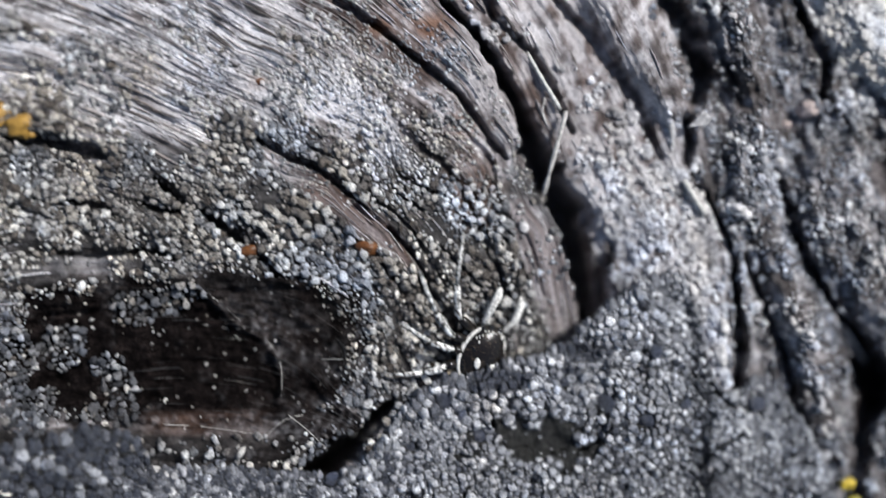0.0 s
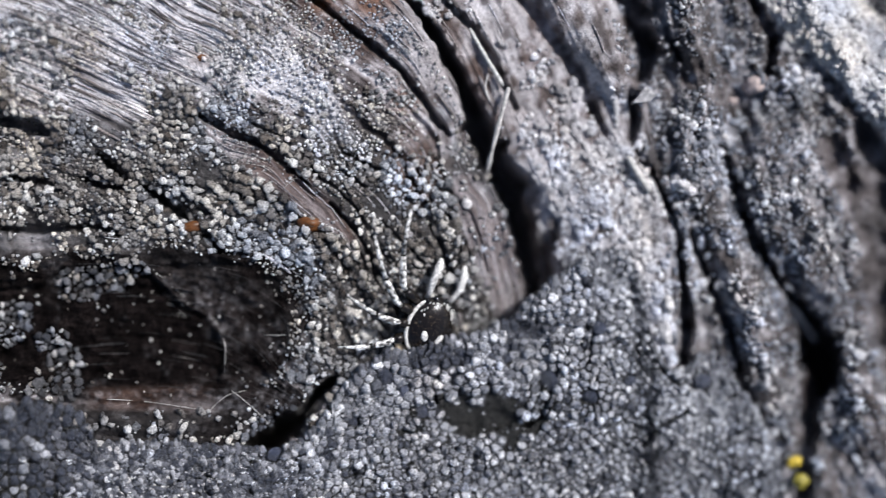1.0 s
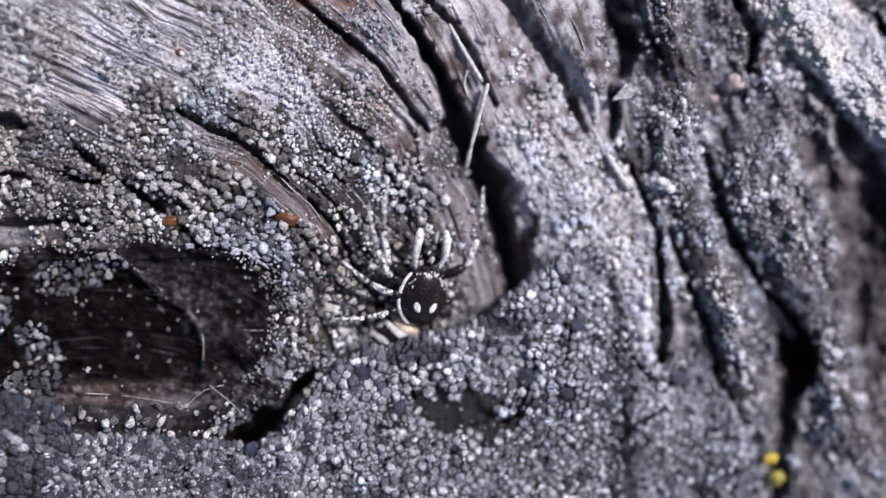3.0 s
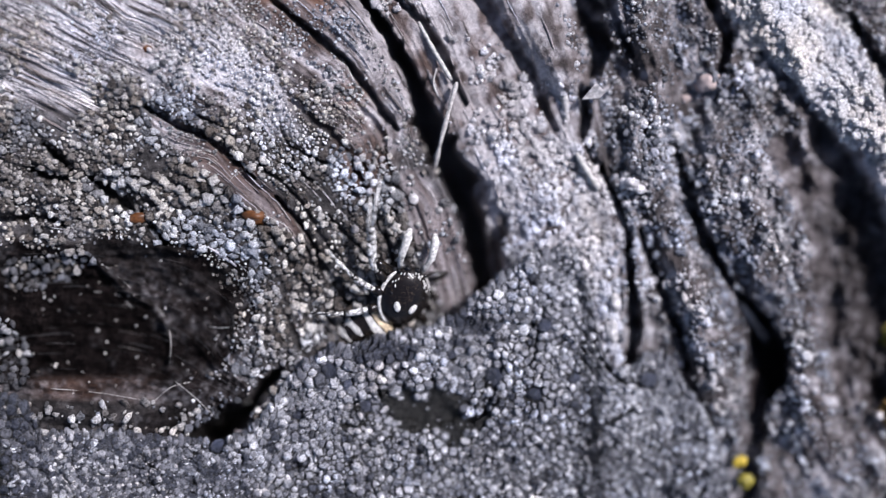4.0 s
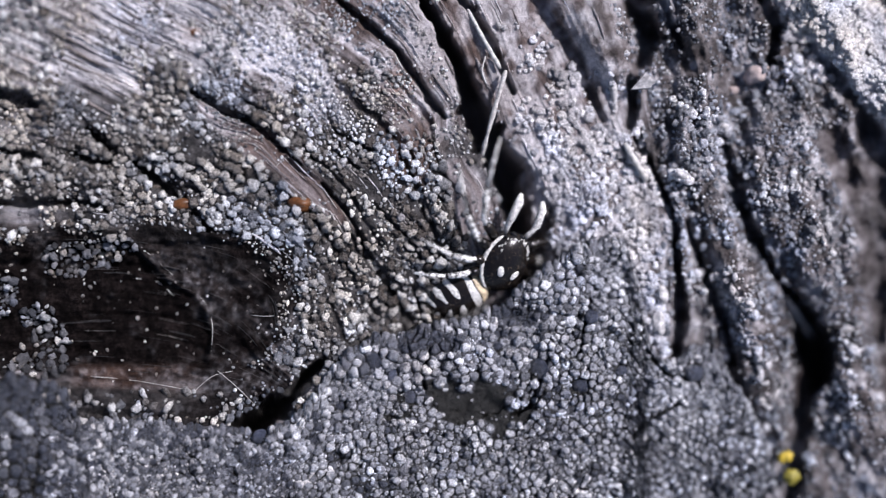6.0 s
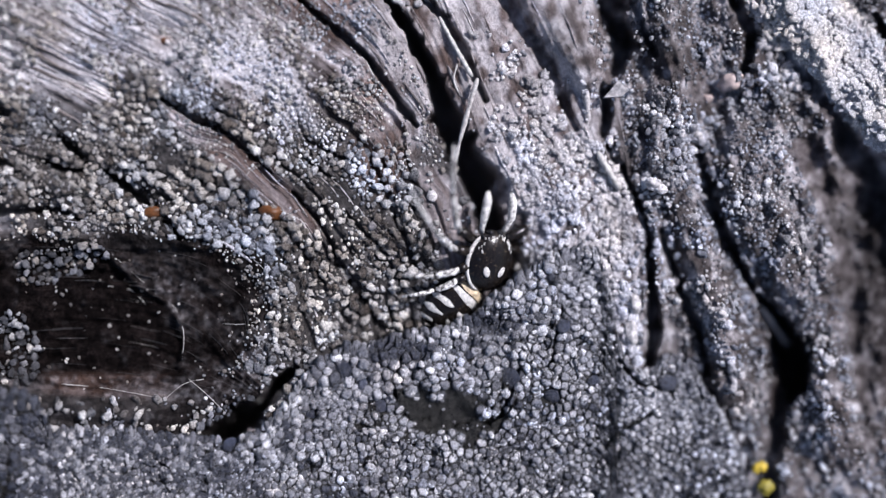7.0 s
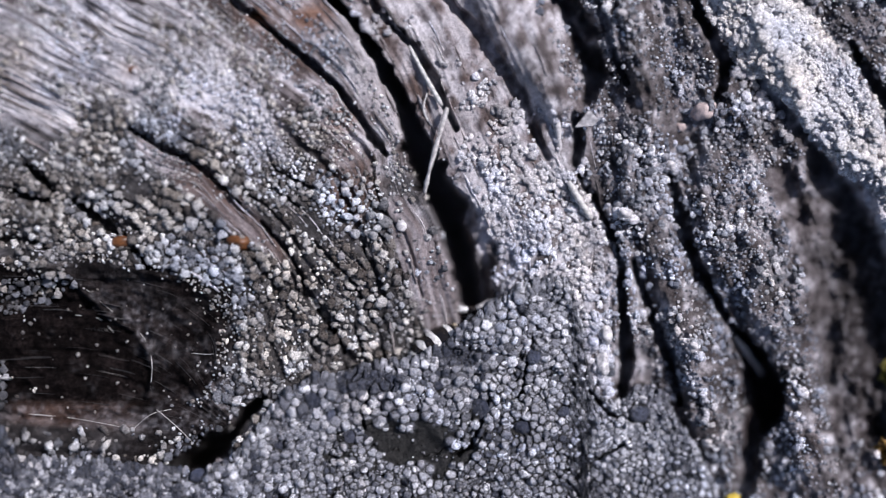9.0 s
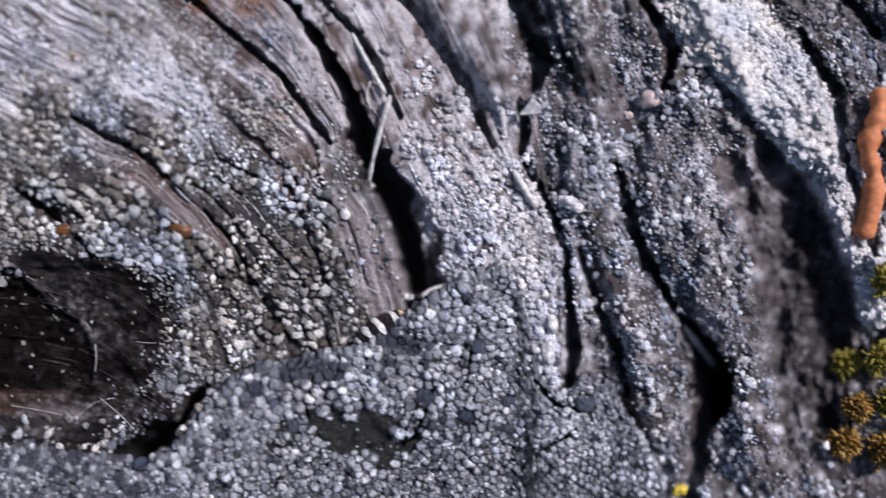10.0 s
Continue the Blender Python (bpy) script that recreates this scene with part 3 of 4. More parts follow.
def lumps(u, v, h, radius, squash, lumpy, shape_v, shape_f):
    """Vertices and faces of many uneven lumps; radius in plan units."""
    n = len(u)
    r = radius * 2.21e-5
    size = np.stack([r * rng.uniform(0.68, 1.35, n), r * rng.uniform(0.68, 1.35, n), r * squash * rng.uniform(0.75, 1.2, n)], -1)
    a = rng.uniform(0, 2 * np.pi, n)
    verts = shape_v[None] * (1 + lumpy * rng.uniform(-1, 1, (n, len(shape_v), 1))) * size[:, None, :]
    x = verts[..., 0] * np.cos(a)[:, None] - verts[..., 1] * np.sin(a)[:, None]
    y = verts[..., 0] * np.sin(a)[:, None] + verts[..., 1] * np.cos(a)[:, None]
    lean = rng.uniform(-0.45, 0.45, (2, n, 1))
    verts = np.stack([x + lean[0] * verts[..., 2], y + lean[1] * verts[..., 2], verts[..., 2] + 0.35 * (lean[0] * x + lean[1] * y)], -1) + place(u, v, h)[:, None, :]
    faces = shape_f[None] + (np.arange(n) * len(shape_v))[:, None, None]
    return verts.reshape(-1, 3), faces.reshape(-1, 3)


def granules(name, u, v, h, radius, material, label, category="lichen", squash=0.66, lumpy=0.3, parent=None):
    """Many lumps in one mesh, the larger ones finer; radius in plan units."""
    large = radius > 4.8
    va, fa = lumps(u[large], v[large], h[large], radius[large], squash, lumpy, BALL_V, BALL_F)
    vb, fb = lumps(u[~large], v[~large], h[~large], radius[~large], squash, min(lumpy, 0.2), SEED_V, SEED_F)
    me = mesh_from(name, np.concatenate([va, vb]), np.concatenate([fa, fb + len(va)]))
    me.materials.append(material)
    ob = new(name, me)
    if parent:
        ob.parent = parent
        return tagged(ob, label, kind="stuff")
    return tagged(ob, label, category, kind="stuff")


def scatter(u0, u1, v0, v1, gap):
    """Jittered points about gap apart."""
    uu, vv = np.meshgrid(np.arange(u0, u1, gap), np.arange(v0, v1, gap * 0.87))
    uu = uu + (np.arange(uu.shape[0]) % 2)[:, None] * gap / 2
    return (uu + rng.uniform(-0.38, 0.38, uu.shape) * gap).ravel(), (vv + rng.uniform(-0.38, 0.38, uu.shape) * gap).ravel()


def in_crack(u, v, margin=1.0):
    hit = np.zeros(u.shape, bool)
    for depth, points, _ in CRACKS:
        d, w = nearest(points, u, v)
        hit |= d < w * margin
    return hit


def pack(u, v, r, tight=0.86, even=0.45):
    """Keeps the lumps, largest first, that do not crowd one another."""
    order = np.argsort(-r * rng.uniform(even, 1.0, len(r)))
    cell, seen, kept = 2.2 * r.max(), {}, []
    for i in order:
        x, y, q = u[i], v[i], r[i]
        a, b = int(x // cell), int(y // cell)
        near = [n for da in (-1, 0, 1) for db in (-1, 0, 1) for n in seen.get((a + da, b + db), ())]
        if all((x - p) ** 2 + (y - o) ** 2 > (tight * (q + w)) ** 2 for p, o, w in near):
            seen.setdefault((a, b), []).append((x, y, q))
            kept.append(i)
    return np.array(kept)


def crowd(u0, u1, v0, v1, gap, base, spread, seed, grow=0.6):
    u, v = scatter(u0, u1, v0, v1, gap)
    r = base * np.exp(np.clip(rng.normal(0, spread, len(u)), -2 * spread, 1.2 * spread)) * (1 + grow * fbm(u / 90, v / 90, 2, seed))
    return u, v, np.clip(r, 2.4, 1.9 * base)


# slate lumps that lie singly on the ledge
LUMPS = [(683, 782, 21), (986, 765, 22), (912, 733, 20), (622, 716, 18), (655, 742, 15), (1008, 640, 17), (1192, 735, 20), (1060, 735, 15), (840, 690, 14), (560, 800, 16), (420, 852, 15)]
bu, bv, br = (np.array(c, float) for c in zip(*LUMPS))

# on the ledge: packed, grey, a few slate ones
gu, gv, gr = crowd(45, 1335, 480, 1000, 3.3, 4.3, 0.5, 50)
gr = gr * (1 - 0.2 * step(900, 1200, gu) * step(590, 700, gv))
gr = gr * (1 + 0.3 * (1 - step(0.4, 1.2, np.hypot((gu - 680) / 160, (gv - 725) / 50))) + 0.35 * (1 - step(0.4, 1.2, np.hypot((gu - 960) / 60, (gv - 560) / 50))))
keep = (gv > ledge_rim(gu) + 3) & ~(np.hypot((gu - 786) / 104, (gv - 794) / 50) + 1.1 * fbm(gu / 30, gv / 24, 3, 40) < 0.92)
for line in FISSURES:
    near_d, near_w = nearest(line, gu, gv)
    keep &= near_d > near_w * 0.9
for a, b, c in LUMPS:
    keep &= np.hypot(gu - a, gv - b) > c * 0.95
gu, gv, gr = gu[keep], gv[keep], gr[keep]
gr = gr * (1 - 0.28 * (1 - step(440, 520, gu)))
keep = rifts(gu, gv) < 0.6 + 0.4 * rng.random(len(gu))
gu, gv, gr = gu[keep], gv[keep], gr[keep]
kept = pack(gu, gv, gr, 0.8, 0.2)
gu, gv, gr = gu[kept], gv[kept], gr[kept]
lev = ledge_level(gu, gv) - 0.22 * (1 - step(2, 16, gv - ledge_rim(gu))) + 0.012 * (gr - 6) + 0.035 * rng.normal(0, 1, len(gu))
slate = (fbm(gu / 34, gv / 30, 2, 61) > 0.4) | ((gu < 470) & (rng.random(len(gu)) < 0.28)) | (np.hypot((gu - 722) / 62, (gv - 684) / 20) < 1) | (np.hypot((gu - 868) / 34, (gv - 634) / 17) < 1)
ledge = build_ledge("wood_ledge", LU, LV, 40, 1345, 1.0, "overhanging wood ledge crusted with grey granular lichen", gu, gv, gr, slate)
single = ~slate & (gu > 540) & (gu < 1010) & (gv - ledge_rim(gu) < 120) & (gr > 5.2)
rest = ~slate & ~single & (rng.random(len(gu)) < 0.92)
slate &= rng.random(len(gu)) < 0.3
granules("granules", gu[rest], gv[rest], lev[rest], gr[rest], LICHEN_LEDGE, "packed light grey lichen granules", parent=ledge, squash=0.8, lumpy=0.14)
granules("granules", gu[slate], gv[slate], lev[slate] - 0.06, gr[slate] * 0.9, LICHEN_DARK, "slate grey lichen granules", parent=ledge, squash=0.6)
granules("slate_lumps", bu, bv, ledge_level(bu, bv) - 0.05, br * 0.75, LICHEN_DARK, "single slate grey lumps", parent=ledge, squash=0.85, lumpy=0.12)
tu, tv = scatter(50, 1330, 490, 1000, 8.5)
tk = (tv > ledge_rim(tu) + 6) & ((np.hypot((tu - 778) / 92, (tv - 792) / 50) > 0.95) | (rng.random(len(tu)) < 0.45)) & (rng.random(len(tu)) < 0.4 + 0.8 * fbm(tu / 50, tv / 50, 2, 66))
granules("fine_granules", tu[tk], tv[tk], ledge_level(tu[tk], tv[tk]) + 0.03, rng.uniform(1.6, 3.4, tk.sum()), LICHEN, "tiny grey granules between the larger ones", parent=ledge)
SINGLES = np.stack([gu, gv, lev, gr], -1)[single][:300]

gu, gv, gr = crowd(-320, 118, 740, 1000, 6.5, 6.8, 0.28, 52)
keep = gv > np.interp(gu, RU, RV) + 3
gu, gv, gr = gu[keep], gv[keep], gr[keep]
kept = pack(gu, gv, gr)
gu, gv, gr = gu[kept], gv[kept], gr[kept]
dim = rng.random(len(gu)) < 0.68
block = build_ledge("wood_ledge", RU, RV, -330, 122, 0.8, "small wood ledge crusted with grey granular lichen", gu, gv, gr, dim)
lone = ~dim & (rng.random(len(gu)) < 0.4)
granules("granules", gu[lone], gv[lone], ledge_level(gu[lone], gv[lone]) + 0.03, gr[lone] * 0.9, LICHEN_LEDGE, "packed light grey lichen granules", parent=block)


def spread_on(name, u, v, r, material, label, **more):
    granules(name, u, v, height(u, v) + 0.5 * r * 0.0221, r, material, label, **more)


# on the wood face
gu, gv, gr = crowd(-330, 1000, -200, 860, 4.4, 4.2, 0.42, 71)
gg = grain(gu, gv)
ss = 0.6 * gu + 0.8 * gv
k, kr = knot(gu, gv)
rimd = np.interp(gu, LU, LV) - gv
free = ~in_crack(gu, gv, 0.62) & (rimd > 4)
roll = rng.random(len(gu))
rows_n = fbm(gg / 22, ss / 150, 3, 72)
patchy = fbm(gu / 60, gv / 60, 3, 73)
strip_d, strip_w = nearest(STRIP, gu, gv)
slick_d, slick_w = nearest(SMOOTH, gu, gv)
free &= seams(gu, gv, gg) < 0.6
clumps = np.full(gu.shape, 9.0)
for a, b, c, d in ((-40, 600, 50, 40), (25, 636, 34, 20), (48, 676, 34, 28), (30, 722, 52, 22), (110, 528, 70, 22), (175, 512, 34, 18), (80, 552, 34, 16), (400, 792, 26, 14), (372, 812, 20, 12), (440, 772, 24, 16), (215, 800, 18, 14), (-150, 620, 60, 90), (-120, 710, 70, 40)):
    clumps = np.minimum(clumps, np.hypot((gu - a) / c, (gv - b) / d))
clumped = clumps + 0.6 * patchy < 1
outside = (kr > 1.0 + 0.1 * patchy) & ((gv < 735) | (gu > 430)) & (np.hypot((gu - 395) / 84, (gv - 750) / 56) > 0.95 + 0.4 * patchy)
field = free & (outside | clumped | ((gv > 770) & (roll < np.where(gv < 815, 0.06, 0.3)))) & (gg < 520) & (strip_d > strip_w) & ((slick_d > slick_w) | (roll < 0.06))
bare = bare_wood(gu, gv)
dens = np.where(gg < 190, 0.74, np.where(gg < 400, 0.62 + 0.25 * step(200, 320, gv), 0.16 + 0.5 * step(330, 420, gv))) * (1 - 0.96 * bare) + 1.3 * rows_n + 1.0 * patchy + 0.8 * clumped
low = step(280, 380, gv)
gr = gr * (1 - 0.3 * step(170, 230, gg) * (1 - low) + 0.08 * low) * np.where(gg < 180, 1 - 0.12 * (1 - step(150, 420, gu)), 1.0) * np.where(gg > 400, 0.7 + 0.2 * low, 1.0)
sel = np.where(field & (roll < dens))[0]
sel = sel[pack(gu[sel], gv[sel], gr[sel], 0.88, 0.15)]
band_d, band_w = nearest([(330, 90, 30), (420, 150, 45), (500, 220, 40), (570, 300, 25)], gu[sel], gv[sel])
bright = ((band_d < band_w * 1.1) & (rng.random(len(sel)) < 0.7)) | ((gg[sel] > 190) & (rng.random(len(sel)) < 0.3 - 0.25 * low[sel]))
spread_on("lichen_granules", gu[sel[bright]], gv[sel[bright]], gr[sel[bright]] * 0.9, LICHEN_PALE, "whitish lichen granules on the bright streak")
sel = sel[~bright]
# most clumped granules take the copy with shade in its colour
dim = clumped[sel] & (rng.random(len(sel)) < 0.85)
spread_on("lichen_granules", gu[sel[dim]], gv[sel[dim]], gr[sel[dim]], LICHEN_SHADED, "grey lichen clumps over the dark knot, coloured as if in shade", squash=0.85, lumpy=0.36)
sel = sel[~dim]
warm = (fbm(gu[sel] / 110, gv[sel] / 110, 2, 75) + 0.25 * (1 - step(180, 420, gu[sel]))) > 0.02
spread_on("lichen_granules", gu[sel[warm]], gv[sel[warm]], gr[sel[warm]], LICHEN_WARM, "small brownish grey lichen granules on the wood", squash=0.85, lumpy=0.42)
spread_on("lichen_granules", gu[sel[~warm]], gv[sel[~warm]], gr[sel[~warm]], LICHEN_FIELD, "small grey lichen granules on the wood", squash=0.85, lumpy=0.36)
tiny = np.where(free & (slick_d > slick_w) & (kr > 0.9) & (gg < 520) & ((gv < 730) | (gu > 470) | (roll < 0.15)) & (rng.random(len(gu)) < 0.13 + 0.4 * patchy - 0.08 * bare))[0]
spread_on("lichen_specks", gu[tiny], gv[tiny], rng.uniform(1.5, 3.2, len(tiny)), LICHEN_FIELD, "tiny grey lichen specks strewn on the wood")
sel = (kr < 0.99) & (gu < 500) & (gv < 770) & (roll < 0.016 + 0.12 * step(380, 470, gu) * step(0.75, 0.97, kr) + 0.25 * step(0.85, 0.99, kr) * (gv < 600))
spread_on("lichen_granules", gu[sel], gv[sel], gr[sel] * np.where(gu[sel] < 130, 0.75, 0.48), LICHEN_WARM, "scattered pale lichen specks in the dark knot")

gu, gv, gr = crowd(500, 1930, -200, 1100, 6.0, 4.1, 0.3, 81)
gg = grain(gu, gv)
ss = 0.6 * gu + 0.8 * gv
rimd = np.interp(gu, LU, LV) - gv
free = ~in_crack(gu, gv, 0.68) & ((rimd > 2) | (gu > 1335))
roll = rng.random(len(gu))
patchy = fbm(gu / 60, gv / 60, 3, 83)
rows_n = fbm(gg / 30, ss / 90, 3, 84)
slick_d, slick_w = nearest(SMOOTH, gu, gv)
free &= (slick_d > slick_w) | (roll < 0.1)
sel = np.where(free & (gg >= 520) & (gg < 880) & (roll < -0.1 + 0.6 * patchy + 0.5 * step(600, 680, gg) * step(130, 330, gv + 120 * patchy) + 0.12 * step(700, 800, gg) * step(150, 330, gv + 120 * patchy)))[0]
spread_on("lichen_granules", gu[sel], gv[sel], gr[sel] * 1.05, LICHEN_PALE, "tiny whitish lichen specks on the wood", squash=0.5, lumpy=0.35)
plate_d, plate_w = nearest([(1370, 20, 60), (1450, 110, 75), (1560, 230, 65), (1620, 350, 50), (1670, 470, 45), (1690, 560, 40)], gu, gv)
plate = plate_d < plate_w * 1.05
sel = np.where(free & (gg >= 880) & ~plate & (roll < 0.26 - 0.12 * step(1180, 1280, gu) + 0.8 * patchy + 0.8 * rows_n))[0]
sel = sel[pack(gu[sel], gv[sel], gr[sel], 0.7)]
tiny = np.where(free & (gg >= 600) & ((gg > 930) | (gv > 200)) & (rng.random(len(gu)) < 0.06 + 0.4 * patchy))[0]
spread_on("lichen_specks", gu[tiny], gv[tiny], rng.uniform(1.6, 3.6, len(tiny)), LICHEN_PALE, "tiny pale lichen specks strewn on the ridges")
du_, dv_ = scatter(1080, 1900, -180, 1080, 6.5)
far_d, far_w = nearest(PLATE, du_, dv_)
dust = (grain(du_, dv_) > 905) & (far_d > far_w) & ~in_crack(du_, dv_, 0.7) & ((np.interp(du_, LU, LV) - dv_ > 2) | (du_ > 1335)) & (rng.random(len(du_)) < 0.42 + 0.9 * fbm(du_ / 70, dv_ / 70, 3, 85))
spread_on("lichen_specks", du_[dust], dv_[dust], rng.uniform(1.6, 3.8, dust.sum()), LICHEN, "fine blue-grey lichen dust on the ridges")
white = rng.random(len(sel)) < 0.1 + 0.25 * (np.abs(gu[sel] - 1200) < 110) * (gv[sel] > 280)
spread_on("lichen_granules", gu[sel[~white]], gv[sel[~white]], gr[sel[~white]], LICHEN, "blue-grey lichen granules on the ridges", squash=0.45, lumpy=0.35)
spread_on("lichen_granules", gu[sel[white]], gv[sel[white]], gr[sel[white]] * 1.15, LICHEN_PALE, "whitish lichen lumps on the ridges")
sel = np.where(free & plate & (roll < 0.9))[0]
big_r = gr * rng.uniform(0.8, 1.7, len(gr))
sel = sel[pack(gu[sel], gv[sel], big_r[sel], 0.45)]
spread_on("lichen_granules", gu[sel], gv[sel], big_r[sel], LICHEN_WHITE, "whitish toothed lichen crust on the raised plate", squash=0.36, lumpy=0.22)


# whitish lumps in rows along the crests between the cracks
CRESTS = [
    (40, 7, [(1118, 566), (1128, 610), (1124, 660), (1134, 704)], 12), (30, 6, [(1150, 470), (1172, 505), (1196, 545), (1222, 590), (1230, 640)], 14),
    (22, 6, [(1232, 560), (1262, 610), (1290, 640)], 16), (22, 5, [(1268, 660), (1296, 720), (1330, 800)], 14), (30, 6, [(1066, 326), (1086, 352), (1108, 384)], 9),
    (16, 6, [(1140, 372), (1164, 384), (1182, 398)], 9), (18, 6, [(1350, 60), (1362, 120), (1340, 170)], 14), (30, 6, [(1360, 195), (1395, 190), (1420, 205)], 12),
    (50, 6, [(1390, 150), (1440, 215), (1490, 270), (1530, 310)], 22), (24, 5, [(1455, 640), (1468, 720), (1462, 800)], 12), (30, 5, [(1200, 250), (1240, 300), (1250, 340)], 18),
    (40, 5, [(890, 250), (930, 330), (965, 400)], 24), (30, 5, [(1000, 250), (1010, 310), (1040, 350)], 18), (26, 4, [(690, 40), (708, 52), (722, 66)], 12),
]
cu_, cv_, cr_ = [], [], []
for count, size, line, wide in CRESTS:
    x, y = np.array(line, float).T
    at = rng.uniform(0, len(x) - 1, count)
    cu_.append(np.interp(at, np.arange(len(x)), x) + rng.normal(0, wide * 0.55, count))
    cv_.append(np.interp(at, np.arange(len(x)), y) + rng.normal(0, wide * 0.55, count))
    cr_.append(np.clip(size * np.exp(rng.normal(-0.15, 0.3, count)), 2.5, 9))
cu_, cv_, cr_ = np.concatenate(cu_), np.concatenate(cv_), np.concatenate(cr_)
dry = ~in_crack(cu_, cv_, 0.7)
spread_on("lichen_lumps", cu_[dry], cv_[dry], cr_[dry], LICHEN_PALE, "whitish lichen lumps in rows along the wood ridges", squash=0.8, lumpy=0.25)


def fibres(name, u, v, steps, stride, thick, material, label, lift=0.03):
    """Fine wood fibres that follow the growth lines."""
    us_, vs_ = [u], [v]
    for k in range(steps - 1):
        a, b = us_[-1], vs_[-1]
        gu_, gv_ = grain(a + 2, b) - grain(a - 2, b), grain(a, b + 2) - grain(a, b - 2)
        size = np.hypot(gu_, gv_) + 1e-9
        us_.append(a - gv_ / size * stride + rng.normal(0, 0.25, len(u)))
        vs_.append(b + gu_ / size * stride + rng.normal(0, 0.25, len(u)))
    uu, vv = np.stack(us_, 1), np.stack(vs_, 1)
    hh = height(uu, vv) + lift + 0.03 * rng.normal(0, 1, (len(u), 1)) * np.linspace(-1, 1, steps)[None] ** 2
    p = place(uu, vv, hh)
    t = np.gradient(p, axis=1)
    t /= np.linalg.norm(t, axis=2, keepdims=True) + 1e-12
    side = np.cross(t, np.array([0.0, 0.0, 1.0]))
    side /= np.linalg.norm(side, axis=2, keepdims=True) + 1e-12
    up = np.cross(side, t)
    taper = np.sin(np.linspace(0.12, np.pi - 0.12, steps)) ** 0.5
    r = (thick * np.exp(rng.normal(-0.2, 0.55, (len(u), 1))) * taper[None])[..., None] * 0.001
    rings = np.stack([p + side * r, p + up * r, p - side * r, p - up * r], 2)
    n = len(u)
    base = (np.arange(n)[:, None, None] * steps + np.arange(steps - 1)[None, :, None]) * 4
    k = np.arange(4)[None, None, :]
    k2 = (k + 1) % 4
    faces = np.stack([base + k, base + k2, base + 4 + k2, base + 4 + k], -1).reshape(-1, 4)
    me = mesh_from(name, rings.reshape(-1, 3), faces[:, ::-1])
    me.materials.append(material)
    return tagged(new(name, me), label, "wood fibre", kind="stuff")


fu, fv = scatter(-330, 1250, -200, 860, 13)
fg = grain(fu, fv)
fk, fkr = knot(fu, fv)
frim = np.interp(fu, LU, LV) - fv
fbare = bare_wood(fu, fv)
fd, fw = nearest(STRIP, fu, fv)
want = 0.03 + 0.6 * fbare + 0.25 * (fd < fw) + 0.1 * step(420, 520, fg)
want = np.where((fg > 690) & (fv < 260), 0.015, want) + 0.05 * (fg < -60) * (fv > 755)
want = want * (1 - step(330, 380, fu) * (1 - step(560, 620, fu)) * step(540, 600, fv))
go = (rng.random(len(fu)) < want) & (frim > 20) & (fkr > 1.02) & (fv < 740) & ~in_crack(fu, fv, 1.0) & (fg < 930)
fibres("wood_fibres", fu[go], fv[go], 11, 6.0, 0.03, FIBRES, "fine pale weathered wood fibres along the grain")
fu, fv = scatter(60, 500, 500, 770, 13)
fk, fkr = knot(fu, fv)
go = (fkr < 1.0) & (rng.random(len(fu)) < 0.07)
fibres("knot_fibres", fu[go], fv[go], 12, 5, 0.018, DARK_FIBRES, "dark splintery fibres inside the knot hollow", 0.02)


# ---- spider ----
def plain(name, color, rough=0.5, scale=9000, lo=0.6, hi=1.4, shine=0.5):
    m, nt, bsdf = nodes_of(name)
    fine = noise_tex(nt, scale, 4, 0.7)
    col = mix(nt, 1.0, color, ramp(nt, fine, [(0.3, (lo,) * 3), (0.7, (hi,) * 3)]), "MULTIPLY")
    nt.links.new(col, bsdf.inputs["Base Color"])
    bsdf.inputs["Roughness"].default_value = rough
    bsdf.inputs["Specular IOR Level"].default_value = shine
    bump(nt, bsdf, fine, 0.00003, 0.6)
    return m


def black_cuticle():
    m, nt, bsdf = nodes_of("black_cuticle")
    hairs = noise_tex(nt, 9500, 4, 0.75)
    broad = noise_tex(nt, 2600, 3, 0.6)
    col = ramp(nt, hairs, [(0.5, (0.009, 0.007, 0.006)), (0.62, (0.03, 0.022, 0.016)), (0.72, (0.2, 0.16, 0.11))])
    col = mix(nt, ramp(nt, broad, [(0.4, (0, 0, 0)), (0.62, (1, 1, 1))]), (0.008, 0.0065, 0.006), col)
    nt.links.new(col, bsdf.inputs["Base Color"])
    bsdf.inputs["Roughness"].default_value = 0.2
    bsdf.inputs["Specular IOR Level"].default_value = 0.4
    bump(nt, bsdf, hairs, 0.00002, 0.4)
    return m


BLACK = black_cuticle()
WHITE = plain("white_scales", (0.78, 0.76, 0.71), 0.6, 9000, 0.3, 1.3)
GOLD = plain("golden_scales", (0.72, 0.58, 0.38), 0.5, 5500, 0.2, 1.6)
GLOSS = plain("glossy_eye", (0.006, 0.006, 0.007), 0.08)
PALP = plain("white_hair", (0.85, 0.83, 0.78), 0.6, 7000, 0.2, 1.25)
FIBRE = plain("pale_fibre", (0.5, 0.48, 0.45), 0.6, 6000, 0.5, 1.4)


def banded_leg():
    m, nt, bsdf = nodes_of("banded_leg")
    fine = noise_tex(nt, 7000, 3, 0.7)
    col = ramp(nt, fine, [(0.42, (0.02, 0.018, 0.016)), (0.5, (0.38, 0.37, 0.35)), (0.57, (0.9, 0.89, 0.86))])
    nt.links.new(col, bsdf.inputs["Base Color"])
    bsdf.inputs["Roughness"].default_value = 0.55
    return m


LEG = banded_leg()
MM = 0.001


